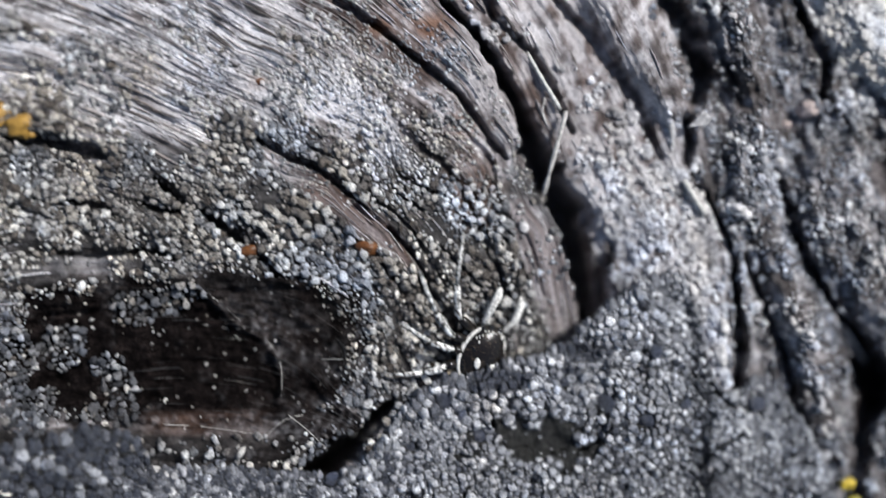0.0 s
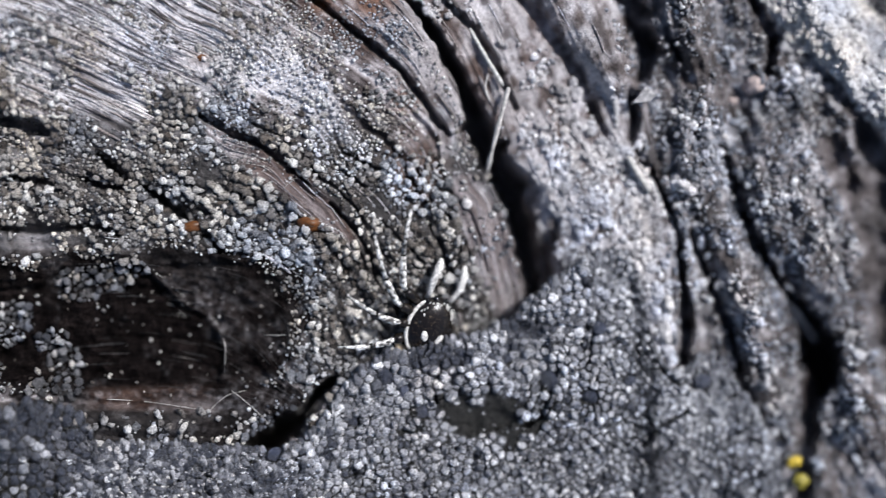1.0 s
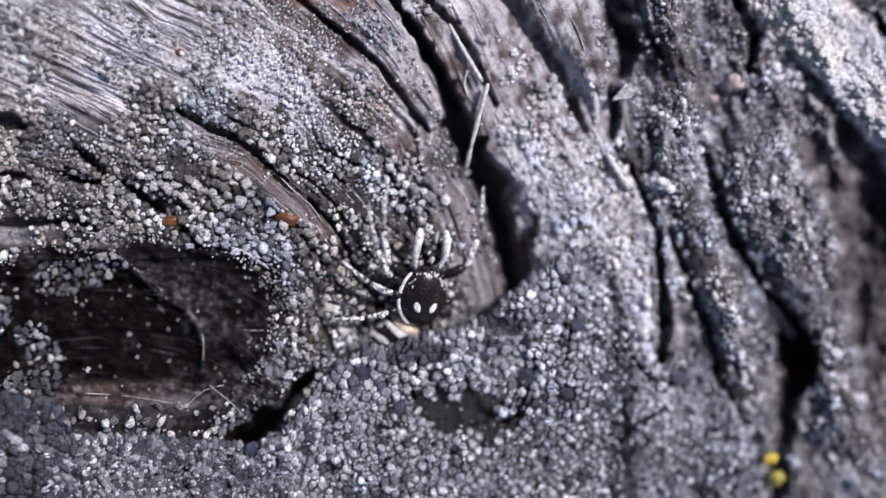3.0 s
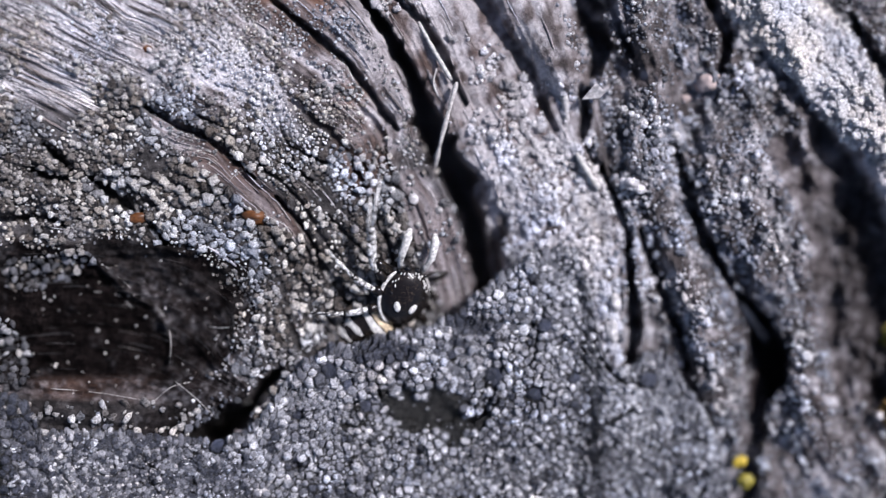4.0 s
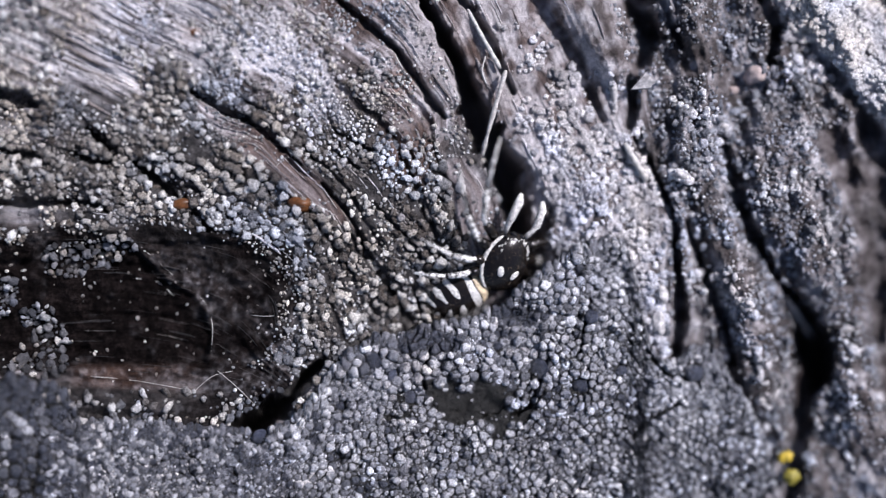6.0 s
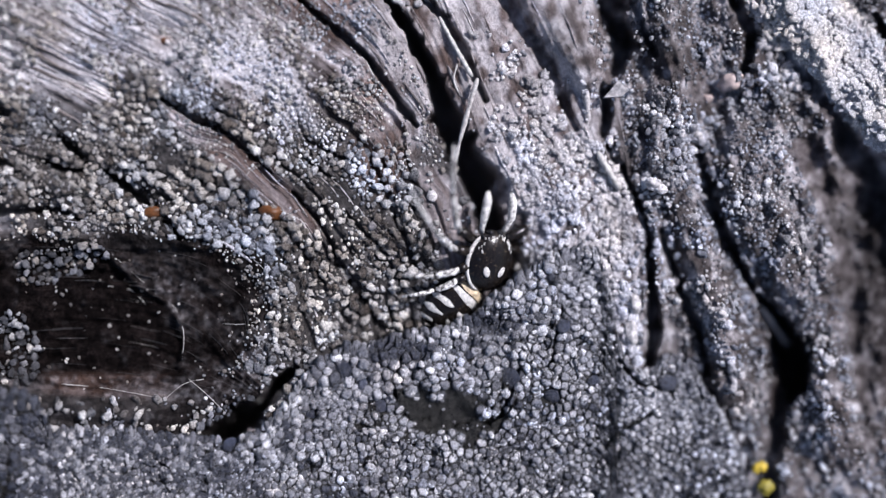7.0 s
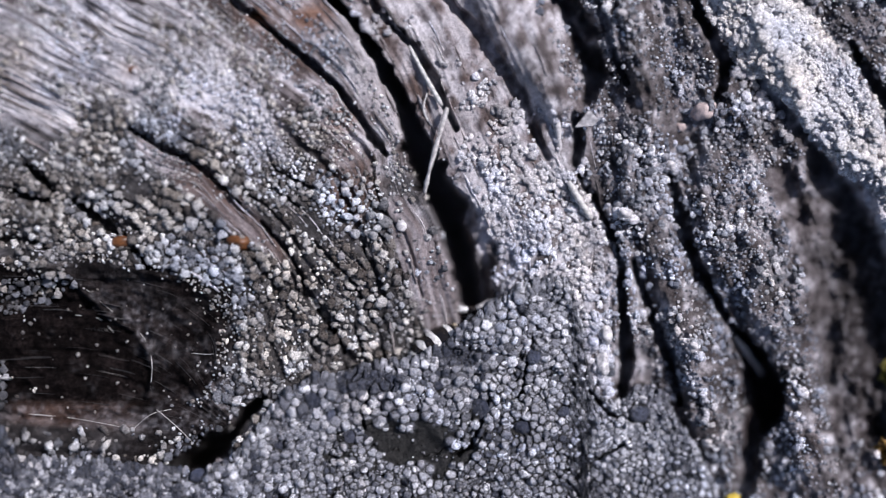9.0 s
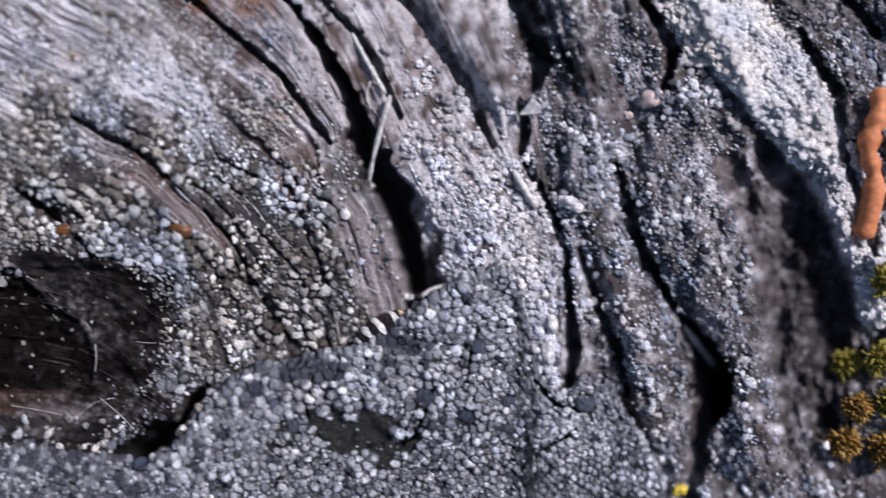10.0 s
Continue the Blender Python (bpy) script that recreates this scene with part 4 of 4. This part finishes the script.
def blob(size, centre, shape=None, seg=24, rings=16):
    bm = bmesh.new()
    bmesh.ops.create_uvsphere(bm, u_segments=seg, v_segments=rings, radius=1.0)
    for x in bm.verts:
        p = Vector((x.co.x * size[0], x.co.y * size[1], x.co.z * size[2]))
        if shape:
            p = shape(p, x.co)
        x.co = (p + Vector(centre)) * MM
    for f in bm.faces:
        f.smooth = True
    return bm


def tube(points, radii, sides=8):
    bm = bmesh.new()
    rings = []
    pts = [Vector(p) * MM for p in points]
    for i, p in enumerate(pts):
        d = (pts[min(i + 1, len(pts) - 1)] - pts[max(i - 1, 0)]).normalized()
        a = d.orthogonal().normalized()
        b = d.cross(a)
        rings.append([bm.verts.new(p + (a * math.cos(t) + b * math.sin(t)) * radii[i] * MM) for t in (2 * math.pi * k / sides for k in range(sides))])
    for ra, rb in zip(rings, rings[1:]):
        best = min(range(sides), key=lambda k: (ra[0].co - rb[k].co).length)
        for k in range(sides):
            f = bm.faces.new((ra[k], ra[(k + 1) % sides], rb[(k + 1 + best) % sides], rb[(k + best) % sides]))
            f.smooth = True
    bm.faces.new(rings[0][::-1])
    bm.faces.new(rings[-1])
    bmesh.ops.recalc_face_normals(bm, faces=bm.faces[:])
    return bm


def make_spider():
    root = tagged(new("spider"), "small black jumping spider with white stripes clinging to the wood", "spider")

    def head_shape(p, q):
        p.x *= 1.05 - 0.14 * max(q.y, 0)
        if q.z > 0:
            p.z *= 0.9 + 0.14 * max(q.y, 0)
        return p

    carapace = part("carapace", blob((0.93, 1.2, 0.6), (0, 0, 0.85), head_shape, 32, 20), BLACK, root, "glossy black carapace")

    def on_head(x, y):
        s = max(0.0, 1 - (x / 0.9) ** 2 - (y / 1.2) ** 2)
        return 0.85 + 0.58 * s**0.5

    for side in (-1, 1):
        band = [(side * 0.95 * math.cos(a), 1.2 * math.sin(a), 0.98 if side < 0 else 0.8) for a in np.linspace(-1.2, 0.95, 14)]
        part("side_band", tube(band, [0.02] + [(0.055 + 0.03 * math.sin(0.26 * k)) * (1 if side < 0 else 0.5) for k in range(12)] + [0.02]), WHITE, carapace, "white scaly side band")
        spot = part("spot", blob((0.13, 0.22, 0.05), (0, 0, 0), seg=12, rings=8), WHITE, carapace, "white scale spot")
        spot.matrix_basis = pose(side * 0.31 * MM, -0.28 * MM, on_head(0.31, -0.28) * MM, 0, side * 12, -side * 24)
        part("eye", blob((0.16, 0.12, 0.16), (side * 0.19, 1.12, 0.95), seg=14, rings=10), GLOSS, carapace, "large glossy front eye")
        part("eye", blob((0.09, 0.09, 0.09), (side * 0.52, 0.98, 1.0), seg=10, rings=8), GLOSS, carapace, "small glossy eye")
        part("eye", blob((0.09, 0.09, 0.09), (side * 0.62, 0.15, 1.2), seg=10, rings=8), GLOSS, carapace, "small glossy eye")
        part("palp", tube([(side * 0.42, 1.0, 0.75), (side * 0.52, 1.3, 0.85), (side * 0.58, 1.7, 0.98), (side * 0.54, 2.3, 0.95), (side * 0.5, 2.6, 0.8)], [0.09, 0.11, 0.15, 0.17, 0.08], 10), PALP, root, "thick white-haired palp")
    scales = bmesh.new()
    for n in range(30):
        a = rng.uniform(0.1, 3.04)
        x, y = 0.66 * math.cos(a) * rng.uniform(0.85, 1.1), 0.35 + 0.7 * math.sin(a) * rng.uniform(0.85, 1.05)
        tmp = blob((0.03, 0.06, 0.02), (x, y, on_head(x, y) + 0.02), seg=6, rings=4)
        me = bpy.data.meshes.new("scale")
        tmp.to_mesh(me)
        tmp.free()
        scales.from_mesh(me)
        bpy.data.meshes.remove(me)
    part("scales", scales, WHITE, carapace, "sprinkled white scales over the eyes")

    abdomen = part("abdomen", blob((0.9, 1.4, 0.68), (0, -1.35, 0), None, 32, 20), BLACK, root, "black oval abdomen with pale bars")

    def band(y0, slant, arch, half, left, right):
        """A band of scales that follows the round back, from one turn round it to another, in degrees."""
        bm = bmesh.new()
        rows_ = []
        for k in range(15):
            t = k / 14
            turn = radians(left + (right - left) * t)
            width = half * (0.25 + 0.75 * math.sin(math.pi * min(max(t, 0.02), 0.98)) ** 0.6)
            row = []
            for j in range(7):
                c = j / 3 - 1
                y = y0 - slant * abs(turn) - arch * turn * turn + c * width * (1 + 0.25 * math.sin(9 * t + 5 * y0 + j))
                around = max(0.02, 1 - ((y + 1.35) / 1.4) ** 2) ** 0.5 * (1.018 - 0.035 * c * c)
                row.append(bm.verts.new(Vector((0.9 * around * math.sin(turn), y, 0.68 * around * math.cos(turn))) * MM))
            rows_.append(row)
        for ra, rb in zip(rows_, rows_[1:]):
            for j in range(6):
                bm.faces.new((ra[j], ra[j + 1], rb[j + 1], rb[j])).smooth = True
        bmesh.ops.recalc_face_normals(bm, faces=bm.faces[:])
        return bm

    part("bar", band(-0.42, 0, 0.08, 0.2, -78, 78), GOLD, abdomen, "golden brown front bar")
    part("bar", band(-0.74, 0, 0.1, 0.2, -80, 80), WHITE, abdomen, "white edge of the front bar")
    for side in (-1, 1):
        for y0, half in ((-1.3, 0.17), (-1.82, 0.15), (-2.28, 0.1)):
            part("bar", band(y0, 0.22, 0, half, side * 10, side * 82), WHITE, abdomen, "white slanting bar")

    # legs: attach y, length from the hip to the tip
    legs = []
    for side in (-1, 1):
        for y0, reach, splay in ((0.7, 4.1, 48), (0.3, 3.7, 34), (-0.15, 2.9, 4), (-0.6, 2.7, -12)):
            a, b, c = 0.25 * reach, 0.56 * reach, reach
            kx, ky = side * a * math.sin(radians(splay)), a * math.cos(radians(splay))
            bend = side * 0.05 * reach
            leg = part("leg", tube([(0, 0, 0), (0.3 * kx, 0.3 * ky, 0.14), (0.8 * kx, 0.8 * ky, 0.3), (kx, ky, 0.3)], [0.14, 0.2, 0.19, 0.13]), BLACK, root, "dark thick leg segment")
            part("tibia", tube([(kx, ky, 0.3), (kx + 0.6 * bend, ky + 0.2, 0.29), (kx + bend, ky + b - a - 0.15, 0.16), (kx + bend, ky + b - a, 0.1)], [0.1, 0.135, 0.12, 0.08]), LEG, leg, "white-speckled leg segment")
            part("joint", blob((0.1, 0.1, 0.1), (kx + bend, ky + b - a, 0.1), seg=10, rings=8), BLACK, leg, "black leg joint")
            part("tarsus", tube([(kx + bend, ky + b - a + 0.03, 0.1), (kx + 0.7 * bend, ky + (b + c) / 2 - a, -0.04), (kx, ky + c - a, -0.22)], [0.08, 0.075, 0.035]), LEG, leg, "thin white-speckled leg tip")
            legs.append((leg, side * 0.6, y0))
    return root, abdomen, legs


spider, spider_abdomen, spider_legs = make_spider()
spider.scale = (1.05, 1.05, 1.05)


# ---- small things on the wood ----
def at_mm(u, v, h):
    return tuple(place(np.array(float(u)), np.array(float(v)), np.array(float(h))) * 1000)


def strand(name, points, radius, material, label, category):
    """A thin strand over plan points (u, v, height)."""
    pts = [Vector(at_mm(*p)) for p in points]
    fine = []
    for i in range(len(pts) - 1):
        p0, p1, p2, p3 = pts[max(i - 1, 0)], pts[i], pts[i + 1], pts[min(i + 2, len(pts) - 1)]
        for t in np.linspace(0, 1, 6)[: 5 if i < len(pts) - 2 else 6]:
            t = float(t)
            fine.append(0.5 * (2 * p1 + (p2 - p0) * t + (2 * p0 - 5 * p1 + 4 * p2 - p3) * t * t + (3 * p1 - p0 - 3 * p2 + p3) * t**3))
    radii = [radius * (0.7 + 0.6 * rng.random()) * (0.55 if i in (0, len(fine) - 1) else 1) for i in range(len(fine))]
    bm = tube(fine, radii, 7)
    me = bpy.data.meshes.new(name)
    bm.to_mesh(me)
    bm.free()
    me.materials.append(material)
    return tagged(new(name, me), label, category)


def chunk(name, u, v, size, material, label, category, turn=0.0, sink=0.3, lumpy=0.2, level=3, h=None):
    """A worn lump; size in mm."""
    bv_, bf_ = ball(level)
    wobble = np.array([noise.noise(Vector(p) * 1.6 + Vector((u, v, 0))) for p in bv_])
    p = bv_ * (1 + lumpy * 1.6 * wobble)[:, None] * np.array(size)
    c, s = math.cos(radians(turn)), math.sin(radians(turn))
    p = np.stack([p[:, 0] * c - p[:, 1] * s, p[:, 0] * s + p[:, 1] * c, p[:, 2]], -1) * MM
    h = surf(u, v) if h is None else h
    base = Vector(at_mm(u, v, h + size[2] * (1 - 2 * sink) * 0.5)) * MM
    me = mesh_from(name, p, bf_)
    me.materials.append(material)
    ob = tagged(new(name, me), label, category)
    ob.location = base
    return ob


RUST = plain("rust_brown", (0.12, 0.046, 0.013), 0.38, 5000, 0.5, 1.5)
PALE = plain("pale_grit", (0.5, 0.48, 0.47), 0.6, 5000, 0.35, 1.5)
PINK = plain("pinkish_grit", (0.52, 0.42, 0.38), 0.6, 5000, 0.6, 1.3)
YELLOW = plain("yellow_lichen", (0.5, 0.36, 0.03), 0.6, 4000, 0.5, 1.4)
OLIVE = plain("olive_moss", (0.26, 0.22, 0.025), 0.6, 4000, 0.5, 1.5)
AMBER = plain("amber_moss", (0.3, 0.17, 0.03), 0.6, 4000, 0.5, 1.5)
ORANGE = plain("orange_growth", (0.5, 0.17, 0.06), 0.7, 4000, 0.6, 1.4)


def surf(u, v):
    return float(height(np.array([[float(u)]]), np.array([[float(v)]]))[0, 0])


strand("plant_fibre", [(856, 203, 0.35), (840, 258, 0.3), (824, 315, 0.1), (814, 355, -0.3)], 0.09, FIBRE, "pale dry plant fibre lying across the open crack", "fibre")
strand("plant_fibre", [(820, 178, 0.1), (814, 205, 0.2), (822, 228, 0.15)], 0.035, FIBRE, "short thin pale fibre beside the crack", "fibre")
strand("plant_fibre", [(788, 95, 0.12), (812, 140, 0.15), (846, 200, 0.2)], 0.09, FIBRE, "pale splinter along the edge of the crack", "fibre")
strand("plant_fibre", [(1040, 205, 0.2), (1049, 245, 0.1), (1050, 295, -0.2)], 0.13, PALE, "pale vertical splinter by a dark crack", "splinter")
strand("plant_fibre", [(1068, 332, 0.25), (1085, 362, 0.2), (1108, 398, 0.1)], 0.13, FIBRE, "short pale twig piece lying by a crack", "twig")
strand("plant_fibre", [(1356, 602, -0.9), (1380, 635, -1.3), (1404, 668, -1.8)], 0.13, FIBRE, "pale splinter across the mouth of the hole", "splinter")
for pts in ([(210, 515), (262, 560), (318, 605), (336, 650), (334, 700)], [(345, 735), (375, 760), (408, 792)], [(300, 775), (335, 745), (372, 735)],
            [(120, 745), (200, 752), (300, 770)], [(200, 570), (240, 575), (268, 600)], [(405, 636), (440, 638), (470, 632)], [(400, 300), (440, 330), (470, 340)],
            [(440, 395), (450, 372), (470, 358), (488, 372)], [(495, 430), (525, 445), (555, 462)]):
    strand("fine_fibre", [(u, v, surf(u, v) + 0.04) for u, v in pts], 0.013, FIBRE, "fine pale fibre on the dark wood", "fibre")
chunk("seed", 491, 440, (0.54, 0.3, 0.34), RUST, "glossy orange-brown seed lodged between the granules", "seed", -8)
chunk("bark_crumb", 281, 441, (0.34, 0.24, 0.2), RUST, "rust-brown bark crumb on the lichen", "crumb", 10)
chunk("bark_crumb", 303, 138, (0.17, 0.13, 0.06), RUST, "rust-brown bark crumb on bare wood", "crumb", 20)
chunk("bark_crumb", 528, 52, (0.45, 0.22, 0.16), RUST, "rust-brown bark crumb by a crack", "crumb", -30)
chunk("grit", 1302, 206, (0.5, 0.36, 0.4), PINK, "pinkish white grit on the ridge", "grit", 40)
chunk("grit", 1262, 236, (0.22, 0.18, 0.2), PINK, "small pinkish grit on the ridge", "grit")
chunk("grit", 1245, 303, (0.2, 0.18, 0.2), PALE, "small whitish grit on the ridge", "grit")
chunk("grit", 1288, 619, (0.18, 0.15, 0.2), PALE, "small whitish grit on the ridge", "grit")
chunk("grit", 1166, 388, (0.3, 0.22, 0.25), PALE, "small whitish grit on the ridge", "grit")
chunk("grit", 1133, 600, (0.26, 0.4, 0.3), PALE, "whitish lichen lump between cracks", "grit")
chunk("grit", 1127, 652, (0.28, 0.5, 0.3), PALE, "whitish lichen lump between cracks", "grit")
chunk("grit", 775, 410, (0.2, 0.24, 0.12), PALE, "small white speck on smooth wood", "grit")
chunk("grit", 676, 350, (0.16, 0.2, 0.14), PALE, "small white speck on the wood", "grit")


def shard():
    bm = bmesh.new()
    base = [at_mm(*p) for p in ((1080, 236, 0.5), (1098, 216, 0.7), (1106, 206, 0.75), (1122, 224, 0.55), (1112, 234, 0.5))]
    low = [(x, y, z - 0.25) for x, y, z in base]
    top = [bm.verts.new(Vector(p) * MM) for p in base]
    bot = [bm.verts.new(Vector(p) * MM) for p in low]
    bm.faces.new(top[::-1]), bm.faces.new(bot)
    for k in range(5):
        bm.faces.new((top[k], top[(k + 1) % 5], bot[(k + 1) % 5], bot[k]))
    bmesh.ops.recalc_face_normals(bm, faces=bm.faces[:])
    me = bpy.data.meshes.new("wood_shard")
    bm.to_mesh(me)
    bm.free()
    me.materials.append(PALE)
    tagged(new("wood_shard", me), "small white pointed wood shard sticking out", "shard")


shard()


def tuft(u, v, h, radius, count, material, label):
    """A cushion of small pointed leaves; radius in mm."""
    bm = bmesh.new()
    base = Vector(at_mm(u, v, h))
    for n in range(count):
        az, el = rng.uniform(0, 2 * math.pi), rng.uniform(0.15, 1.45)
        d = Vector((math.cos(az) * math.cos(el), math.sin(az) * math.cos(el), math.sin(el)))
        a = d.orthogonal().normalized()
        a.rotate(Matrix.Rotation(rng.uniform(0, 6.3), 3, d))
        n_ = d.cross(a)
        start = base + d * radius * rng.uniform(0.05, 0.75)
        length, wide = radius * rng.uniform(0.2, 0.42), radius * rng.uniform(0.08, 0.16)
        ring = []
        for t, w in ((0.0, 0.5), (0.4, 1.0), (0.75, 0.7)):
            c = start + d * length * t + n_ * 0.25 * length * t * t
            ring.append([bm.verts.new((c + a * wide * w) * MM), bm.verts.new((c + n_ * wide * 0.35 * w) * MM), bm.verts.new((c - a * wide * w) * MM), bm.verts.new((c - n_ * wide * 0.2 * w) * MM)])
        tip = bm.verts.new((start + d * length + n_ * 0.25 * length) * MM)
        for ra, rb in zip(ring, ring[1:]):
            for k in range(4):
                bm.faces.new((ra[k], ra[(k + 1) % 4], rb[(k + 1) % 4], rb[k])).smooth = True
        for k in range(4):
            bm.faces.new((ring[-1][k], ring[-1][(k + 1) % 4], tip)).smooth = True
        bm.faces.new(ring[0][::-1])
    bmesh.ops.recalc_face_normals(bm, faces=bm.faces[:])
    me = bpy.data.meshes.new("moss_tuft")
    bm.to_mesh(me)
    bm.free()
    me.materials.append(material)
    tagged(new("moss_tuft", me), label, "moss", group="moss tufts beside the hollow")


for u, v, r, mat, text in ((1632, 664, 0.6, OLIVE, "olive yellow moss tuft"), (1712, 520, 0.75, OLIVE, "olive yellow moss tuft"), (1690, 655, 0.7, OLIVE, "olive yellow moss tuft"),
                           (1655, 740, 0.6, AMBER, "amber brown moss tuft"), (1630, 800, 0.7, AMBER, "amber brown moss tuft"), (1712, 730, 0.7, OLIVE, "olive yellow moss tuft"),
                           (1705, 815, 0.8, AMBER, "amber brown moss tuft"), (1760, 600, 0.9, OLIVE, "olive yellow moss tuft"), (1765, 770, 0.9, AMBER, "amber brown moss tuft")):
    tuft(u, v, surf(u, v) + 0.3, r * 1.2, 340, mat, text + " growing on the wood")
for u, v, r, mat in ((1354, 888, 0.3, YELLOW), (1366, 922, 0.34, OLIVE), (-128, 206, 0.5, AMBER), (-165, 190, 0.5, AMBER), (-112, 220, 0.3, AMBER)):
    chunk("yellow_lichen", u, v, (r, r * 0.8, r * 0.45), mat, "bright yellow lichen lump on the wood", "lichen", 30, lumpy=0.35, h=0.05 if u > 0 else None)
strand("orange_growth", [(1702, 190, 0.9), (1698, 240, 1.0), (1682, 290, 1.0), (1692, 345, 0.9), (1684, 400, 0.8), (1668, 448, 0.5)], 0.34, ORANGE, "bright orange rough strand growing on the wood", "growth")
strand("orange_growth", [(1712, 210, 0.8), (1730, 260, 0.8), (1722, 330, 0.6)], 0.28, ORANGE, "bright orange rough strand growing on the wood", "growth")

# single granules along the rim of the ledge
AREOLES = []
for k in range(8):
    p = BALL_V * (1 + 0.16 * rng.uniform(-1, 1, (len(BALL_V), 1))) * (rng.uniform(0.85, 1.2), rng.uniform(0.85, 1.2), rng.uniform(0.8, 1.0)) * 2.21e-5
    me = mesh_from("areole", p, BALL_F)
    me.materials.append(LICHEN_LEDGE)
    AREOLES.append(me)
for n, (u, v, h, r) in enumerate(SINGLES):
    ob = new("areole", AREOLES[n % 8])
    ob.parent = ledge
    ob.matrix_basis = Matrix.Translation(Vector(at_mm(u, v, h)) * MM) @ Matrix.Rotation(rng.uniform(0, 6.3), 4, "Z") @ Matrix.Scale(r * 0.92, 4)


# ---- motions ----
def spider_pose(u, v, heading, sink=0.0, level=0.0, lean=0.16):
    """On the slope of the groove, its middle over (u, v), heading in degrees clockwise from +y; level 1 lays it flat, lean tips it to its right."""
    q = lambda a, b: Vector(at_mm(a, b, -0.9 * float(groove(np.array(float(a)), np.array(float(b)))) - 0.35 - sink))
    du, dv = q(u + 25, v) - q(u - 25, v), q(u, v - 40) - q(u, v + 40)
    up = du.cross(dv).normalized().lerp(Vector((0, 0, 1)), level).normalized()
    ahead = Vector((math.sin(radians(heading)), math.cos(radians(heading)), 0))
    ahead = (ahead - up * ahead.dot(up)).normalized()
    up = (up + lean * ahead.cross(up)).normalized()
    side = ahead.cross(up)
    turn = Matrix((side, ahead, up)).transposed().to_4x4()
    return Matrix.Translation((q(u, v) + Vector((0, 0, 0.8)) - up * 0.76) * MM) @ turn


def motions():
    rows = [(0, 695, 629, 26), (0.5, 700, 625, 23), (1, 704, 622, 20), (1.5, 704, 618, 20), (2, 716, 598, 10), (2.5, 721, 578, -2), (2.7, 725, 577, 2), (3.8, 750, 574, 14),
            (4, 755, 578, 15), (4.5, 756, 580, 16), (5, 768, 576, 16), (5.2, 775, 573, 17), (5.7, 822, 552, 20), (6.3, 868, 524, 14), (6.5, 874, 519, 3), (7, 870, 520, 4),
            (7.5, 868, 517, 8), (8, 880, 513, 8), (8.3, 889, 520, 22)]
    path = [(t, spider_pose(u, v, a)) for t, u, v, a in rows]
    path += [(8.5, spider_pose(883, 582, 42, 0.1, 0.4)), (8.8, spider_pose(920, 600, 62, 0.3, 0.8)), (9, spider_pose(935, 581, 65, 0.44, 0.9, 0.0)), (9.5, spider_pose(935, 576, 65, 0.42, 0.9, 0.0)), (10, spider_pose(935, 576, 65, 0.42, 0.9, 0.0))]
    walk(spider, path)
    heads = {0: 26, 1: 20, 2.5: -2, 4.5: 16, 5.2: 17, 6.5: 3, 7.5: 8, 8: 8, 8.4: 34, 8.8: 68, 10: 74}
    # bearing of each leg over the wood, degrees clockwise from +y: left legs first, front to back
    bearings = [
        (2, 5, -12, 3, 0, -8, -5, -5, 20, 60, 60),
        (-28, -20, -30, -3, -25, -35, -47, -48, -40, 40, 40),
        (-60, -60, -65, -47, -60, -90, -93, -92, -85, -67, -67),
        (-98, -98, -108, -98, -100, -106, -110, -110, -105, -95, -95),
        (45, 35, 5, 40, 34, 20, 12, 14, 50, 100, 100),
        (75, 70, 30, 98, 80, 60, 60, 60, 90, 120, 120),
        (115, 112, 92, 125, 110, 98, 104, 104, 140, 150, 150),
        (148, 146, 105, 145, 140, 130, 138, 138, 165, 178, 178),
    ]
    lifts = (5, 6, 6, 2, -24, -34, -30, -24)
    for n, ((leg, x, y), turns, lift) in enumerate(zip(spider_legs, bearings, lifts)):
        # the first right leg reaches out once; in the last dive all but one are drawn in
        raised = {2.5: 26, 4.5: -22, 5.2: -22, 6.5: 6, 7.5: 8, 8: 6} if n == 4 else {}
        drawn = 4 if n == 2 else -45
        walk(leg, [(t, pose(x * MM, y * MM, 0.62 * MM, (lift + raised.get(t, 0)) if t < 8.3 else drawn, 0, heads[t] - b)) for t, b in zip(heads, turns)])
    walk(spider_abdomen, [(t, pose(-0.05 * MM, -0.86 * MM, z * MM, tip, 0, a)) for t, a, z, tip in ((0, -38, 0.5, 22), (2.5, -30, 0.5, 18), (4.5, -42, 0.55, 14), (8.2, -42, 0.55, 14), (8.6, -15, 0.7, 6), (9, 0, 1.14, -4), (9.5, 0, 1.18, -4), (10, 0, 1.18, -4))])


motions()
